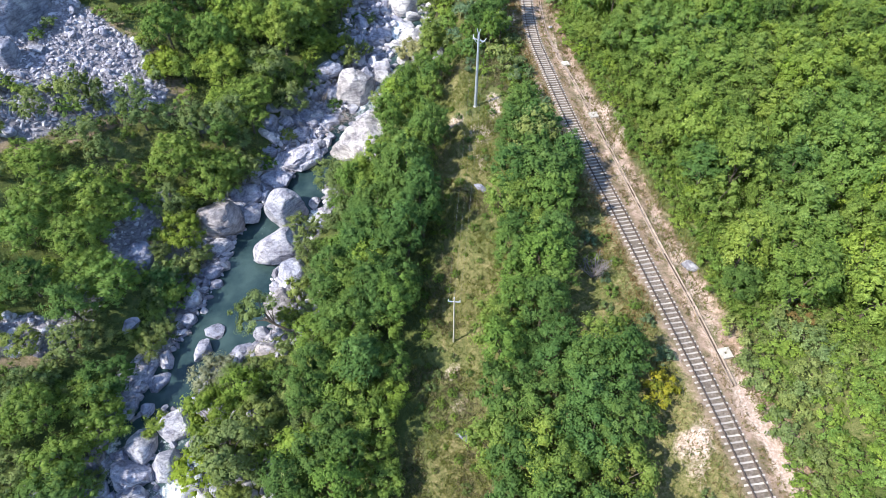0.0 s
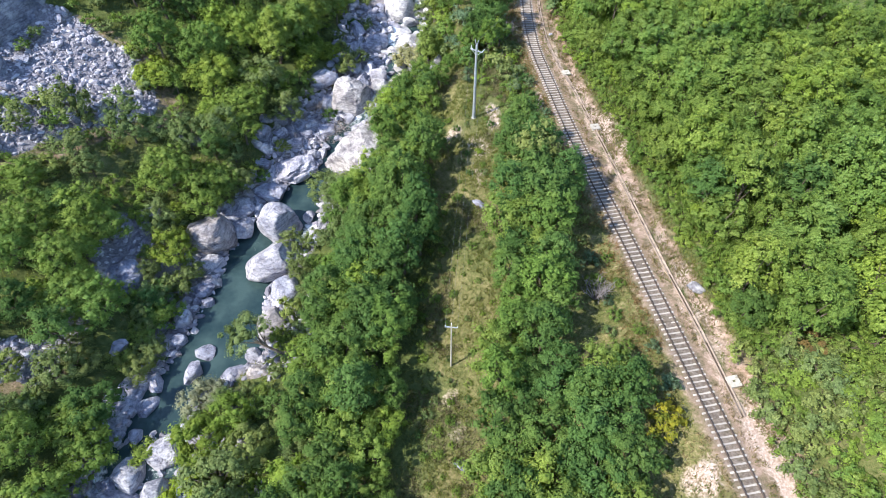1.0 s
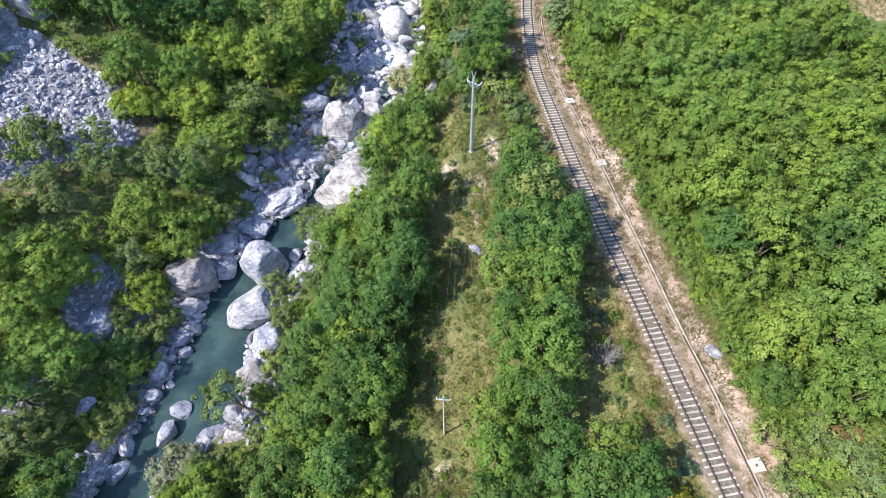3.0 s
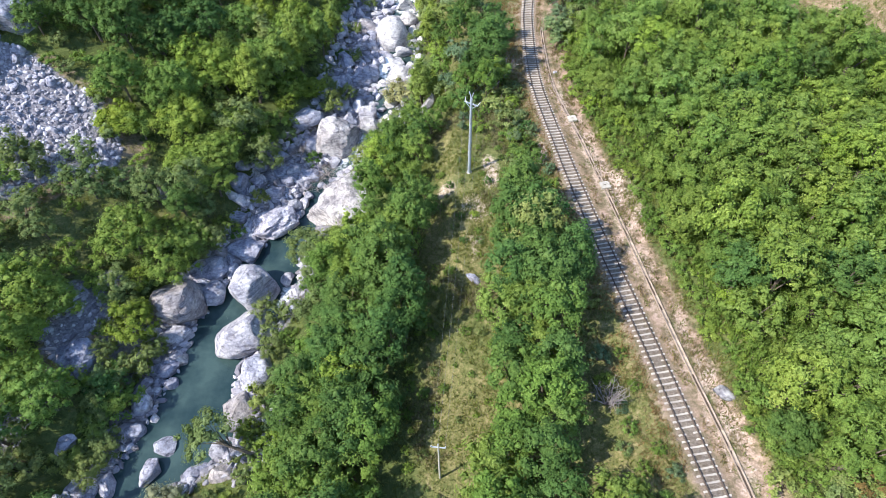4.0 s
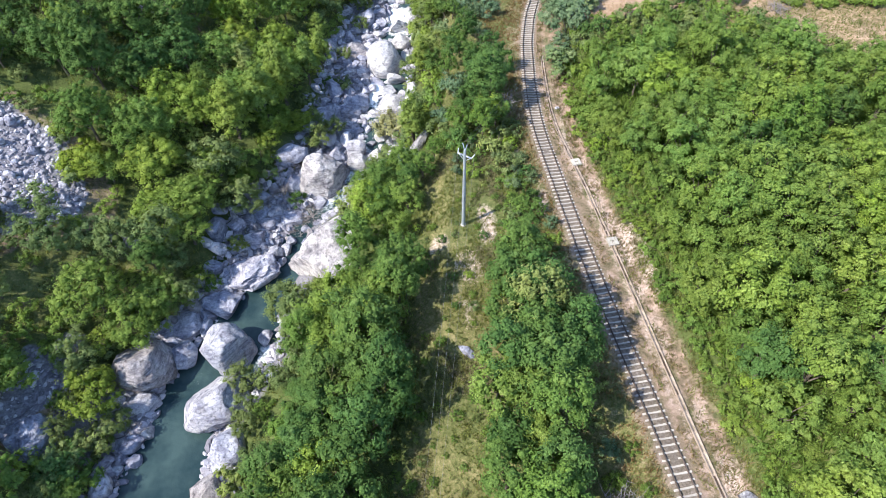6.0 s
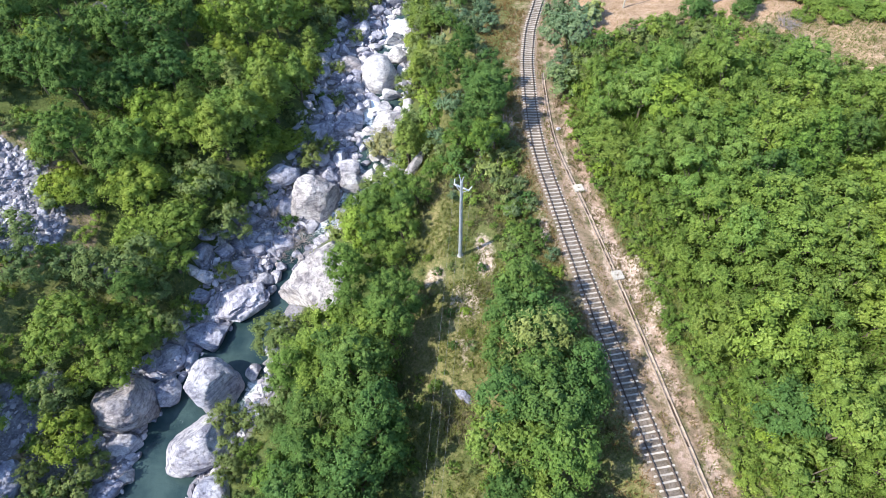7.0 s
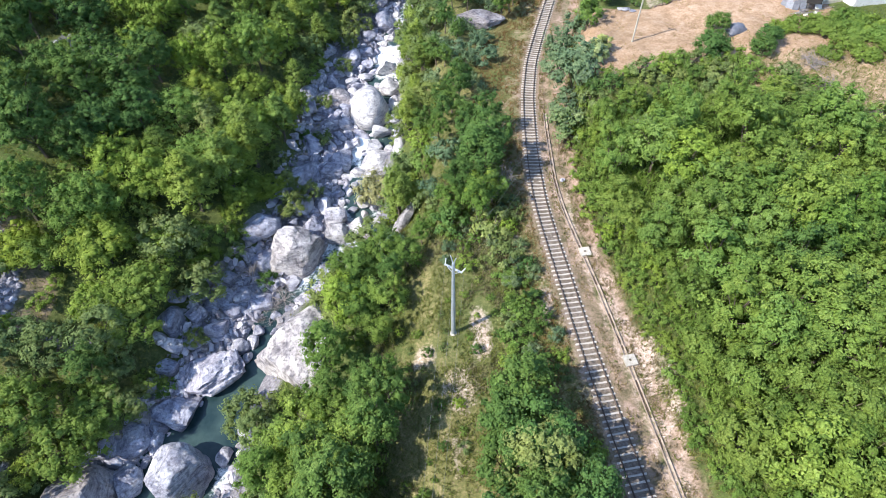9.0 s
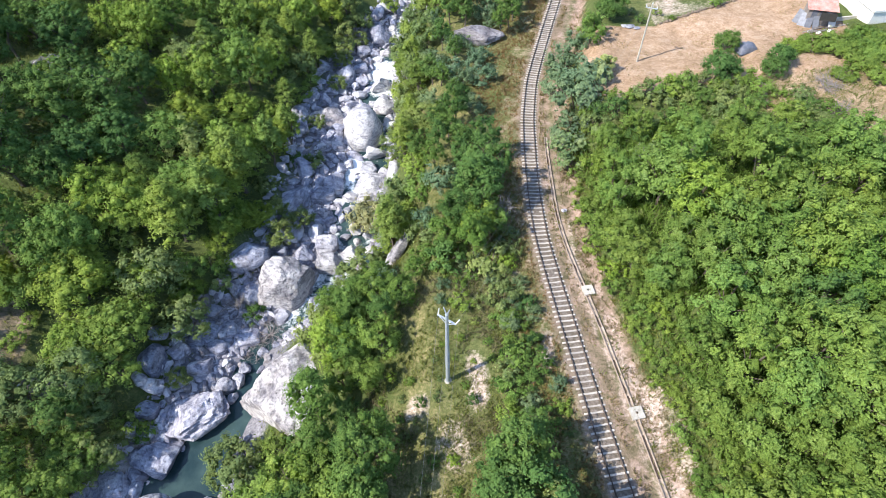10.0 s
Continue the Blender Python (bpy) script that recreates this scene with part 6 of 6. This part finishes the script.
# ---- the yard at the field's end ----
def shack(x, y, turn):
    z = height(x, y)
    root = thing("shack", pose(x, y, z, 0, 0, turn), "ramshackle board shed with a faded red and white sheet roof", "shed")
    w, d, h = 1.85, 1.3, 2.3
    r = np.random.default_rng(9)
    for side, (ax, n) in {"front": (-d, 14), "back": (d, 14)}.items():
        for i in range(n):
            s = Shape()
            u = -w + 2 * w * i / n
            s.box(u, ax - 0.02, -0.1, u + 2 * w / n - 0.02, ax + 0.02, h * r.uniform(0.85, 1.0))
            part("board", s.mesh("board", (PLANK, PLANK, TARP, PLANK)[int(r.integers(4))]), root)
    for k in (-1, 1):
        for i in range(10):
            s = Shape()
            u = -d + 2 * d * i / 10
            s.box(k * w - 0.02, u, -0.1, k * w + 0.02, u + 2 * d / 10 - 0.02, h * r.uniform(0.9, 1.0))
            part("board", s.mesh("board", PLANK), root)
    s = Shape()
    n = 36
    verts = [(-w - 0.3 + (2 * w + 0.6) * i / n, v, h + 0.1 + 0.25 * (v + d) / d + 0.03 * (i % 2)) for v in (-d - 0.3, d + 0.3) for i in range(n + 1)]
    s.add(verts, [(i, i + 1, n + 2 + i, n + 1 + i) for i in range(n)])
    s.add([(a, b, c - 0.03) for a, b, c in verts], [(n + 1 + i, n + 2 + i, i + 1, i) for i in range(n)])
    part("roof", s.mesh("roof", RED_SHEET), root, "faded red corrugated sheet roof")
    s = Shape()
    s.box(-0.2, -d - 1.1, 0.1, 2.0, -d - 1.0, 1.2, 0.01, Matrix.Rotation(radians(-25), 4, "X"))
    part("panel", s.mesh("panel", DARK), root, "dark panel leaning at the front")


shack(60.3, 129.6, -14)
zy = height(74, 131)
# walled and roofed box added in place of level white paving
yard = thing("white_terrace", pose(72.8, 134.6, zy, 0, 0, 8), "white-plastered box standing in for the paved terrace beside the yard", "outbuilding")
s = Shape()
s.box(-6.5, -6, -1.5, 6.5, 6, 1.6, 0.03)
part("wall", s.mesh("wall", PLASTER), yard)
s = Shape()
s.box(-6.7, -6.2, 1.604, 6.7, 6.2, 1.75, 0.02)
part("roof", s.mesh("roof", PLASTER), yard, "flat white top slab of the terrace box")
for k in (-1, 1):
    s = Shape()
    s.box(-6.7, 6.2 * k - 0.12 * (k > 0) - 0.0, 1.754, 6.7, 6.2 * k + 0.12 * (k < 0), 1.95, 0.01)
    part("parapet", s.mesh("parapet", PLASTER), yard)
wall = Shape()
wall.box(-2.4, -0.12, -0.4, 2.4, 0.12, 1.9, 0.02)
solid("garden_wall", wall.mesh("garden_wall", PLASTER), pose(58.2, 139.4, height(58.2, 139.4), 0, 0, -35), "white-plastered garden wall behind the field", "wall")


timber = thing("timber_stack", pose(60.2, 127.3, height(60.2, 127.3), 0, 0, 15), "low stack of weathered grey boards behind the bushes", "timber")
trng = np.random.default_rng(21)
for i in range(14):
    s = Shape()
    u, w = trng.uniform(-3.6, 2.2), trng.uniform(-0.8, 0.8)
    s.box(0, 0, 0, trng.uniform(1.6, 2.8), 0.18, 0.05, 0, Matrix.Translation((u, w, 0.05 + 0.055 * (i % 6))) @ Matrix.Rotation(trng.uniform(-0.35, 0.35), 4, "Z"))
    part("board", s.mesh("board", PLANK), timber)


def junk(x, y):
    z = height(x, y)
    root = thing("junk_heap", pose(x, y, z, 0, 0, 20), "heap of scrap covered by grey and red sheets", "junk")
    s = Shape()
    r = np.random.default_rng(4)
    n = 12
    verts = [(u * 1.6, v * 1.1, max(0, 0.9 * (1 - u * u) * (1 - v * v)) ** 0.6 * 1.25 + 0.2 * r.random()) for u in np.linspace(-1, 1, n) for v in np.linspace(-1, 1, n)]
    s.add(verts, [(i * n + j, (i + 1) * n + j, (i + 1) * n + j + 1, i * n + j + 1) for i in range(n - 1) for j in range(n - 1)])
    s.add([(a, b, -0.05) for a, b, c in verts], [(i * n + j + 1, (i + 1) * n + j + 1, (i + 1) * n + j, i * n + j) for i in range(n - 1) for j in range(n - 1)])
    part("sheet", s.mesh("sheet", TARP, 40), root, "crumpled grey blue sheet")
    s = Shape()
    s.box(-0.6, 0.5, 0.6, 0.9, 1.3, 0.72, 0.02, Matrix.Rotation(radians(14), 4, "Y"))
    part("board", s.mesh("board", RED_SHEET), root, "faded red board")


junk(47.6, 122.5)
for x, y, r0 in ((32.6, 131.0, 0.9), (33.6, 130.4, 0.6), (31.7, 131.2, 0.6)):
    boulder(x, y, height(x, y) + 0.15, r0, r0 * 0.6, r0 * 0.4, LIME_WHITE, "pale stone lying at the edge of the dry field", None, 0, 9, 3)


# ---- the field's upper edge ----
edging = thing("field_edging", pose(36.9, 131.3, height(36.9, 131.3), 0, 0, 25.4), "low crumbling edging of brown stones along the field", "stone edging")
erng = np.random.default_rng(12)
edge_kinds = [rock_mesh("edging_stone", 470 + i, plain_mat("edging_%d" % i, (0.10, 0.075, 0.055), (0.24, 0.19, 0.15), 2.0, 0.9), (0.3, 0.22, 0.2), 2, 9, 0.08, 25) for i in range(4)]
for i in range(46):
    u = 0.345 * i + erng.normal() * 0.1
    x, y = 36.9 + u * math.cos(radians(25.4)), 131.3 + u * math.sin(radians(25.4))
    part("stone", edge_kinds[i % 4], edging, "", pose(u, erng.normal() * 0.12, height(x, y) - height(36.9, 131.3) + 0.1, 0, 0, erng.uniform(0, 360)) @ Matrix.Scale(erng.uniform(0.6, 1.3), 4))
for x, y, s0 in ((39.6, 132.6, 0.35), (37.5, 134.5, 0.6), (34.5, 132.5, 0.6), (47.3, 136.4, 0.75), (33.0, 134.8, 0.8), (43.5, 139.5, 0.5)):
    plant(shrubs[int(x) % 4], x, y, s0, 77 * x, label="small green bush at the edge of the yard")
low = Shape()
low.box(-4.6, -0.13, -0.5, 4.6, 0.13, 0.45, 0.02)
solid("low_wall", low.mesh("low_wall", COVER), pose(66.2, 130.2, height(66.2, 130.2), 0, 0, 11), "low grey concrete wall below the white terrace", "wall")
shelter = thing("sheet_shelter", pose(50.6, 141.0, height(50.6, 141.0), 0, 0, 25), "low shelter roofed with a grey blue sheet", "shelter")
for u in (-1.6, 1.6):
    for w in (-1.1, 1.1):
        s = Shape()
        s.tube([(u, w, -0.4), (u, w, 1.5)], [0.06, 0.05], 6)
        part("post", s.mesh("post", PLANK), shelter)
s = Shape()
s.box(-1.9, -1.4, 1.5, 1.9, 1.4, 1.54, 0.01)
part("roof", s.mesh("roof", TARP), shelter, "grey blue sheet roof")


def leaning_sheet(x, y, turn, tilt, w, h, material, label):
    """A ribbed metal sheet leaning against the shed."""
    s = Shape()
    n = 18
    top = [(-w / 2 + w * i / n, 0.02 * (i % 2), v) for v in (0, h) for i in range(n + 1)]
    s.add(top, [(i, i + 1, n + 2 + i, n + 1 + i) for i in range(n)])
    s.add([(a, b + 0.02, c) for a, b, c in top], [(n + 1 + i, n + 2 + i, i + 1, i) for i in range(n)])
    solid("metal_sheet", s.mesh("metal_sheet", material), pose(x, y, height(x, y), tilt, 0, turn), label, "metal sheet", "sheets round the shed")


SHEET = plain_mat("zinc_sheet", (0.16, 0.17, 0.20), (0.32, 0.33, 0.37), 2.0, 0.5, 0.4, 0.3)
for x, y, turn, tilt, w, h, m in ((57.7, 128.5, -35, 28, 1.1, 1.9, SHEET), (58.5, 127.9, -20, 32, 0.9, 1.6, TARP), (59.5, 127.5, 5, 26, 1.0, 1.8, SHEET), (57.2, 129.6, -60, 20, 0.9, 2.0, SHEET), (61.9, 127.4, 12, 30, 1.2, 1.5, PLASTER)):
    leaning_sheet(x, y, turn, -tilt, w, h, m, "dull ribbed metal sheet leaning against the shed")
for i, (x, y) in enumerate(((58.6, 126.7), (59.6, 126.4), (61.2, 126.6))):
    z = height(x, y)
    solid("sack", rock_mesh("sack", 490 + i, PLASTER, (0.5, 0.32, 0.22), 3, 3, 0.12, 60), pose(x, y, z + 0.14, 0, 0, 40 * i), "crumpled white sack lying by the shed", "sack", "sacks by the shed")
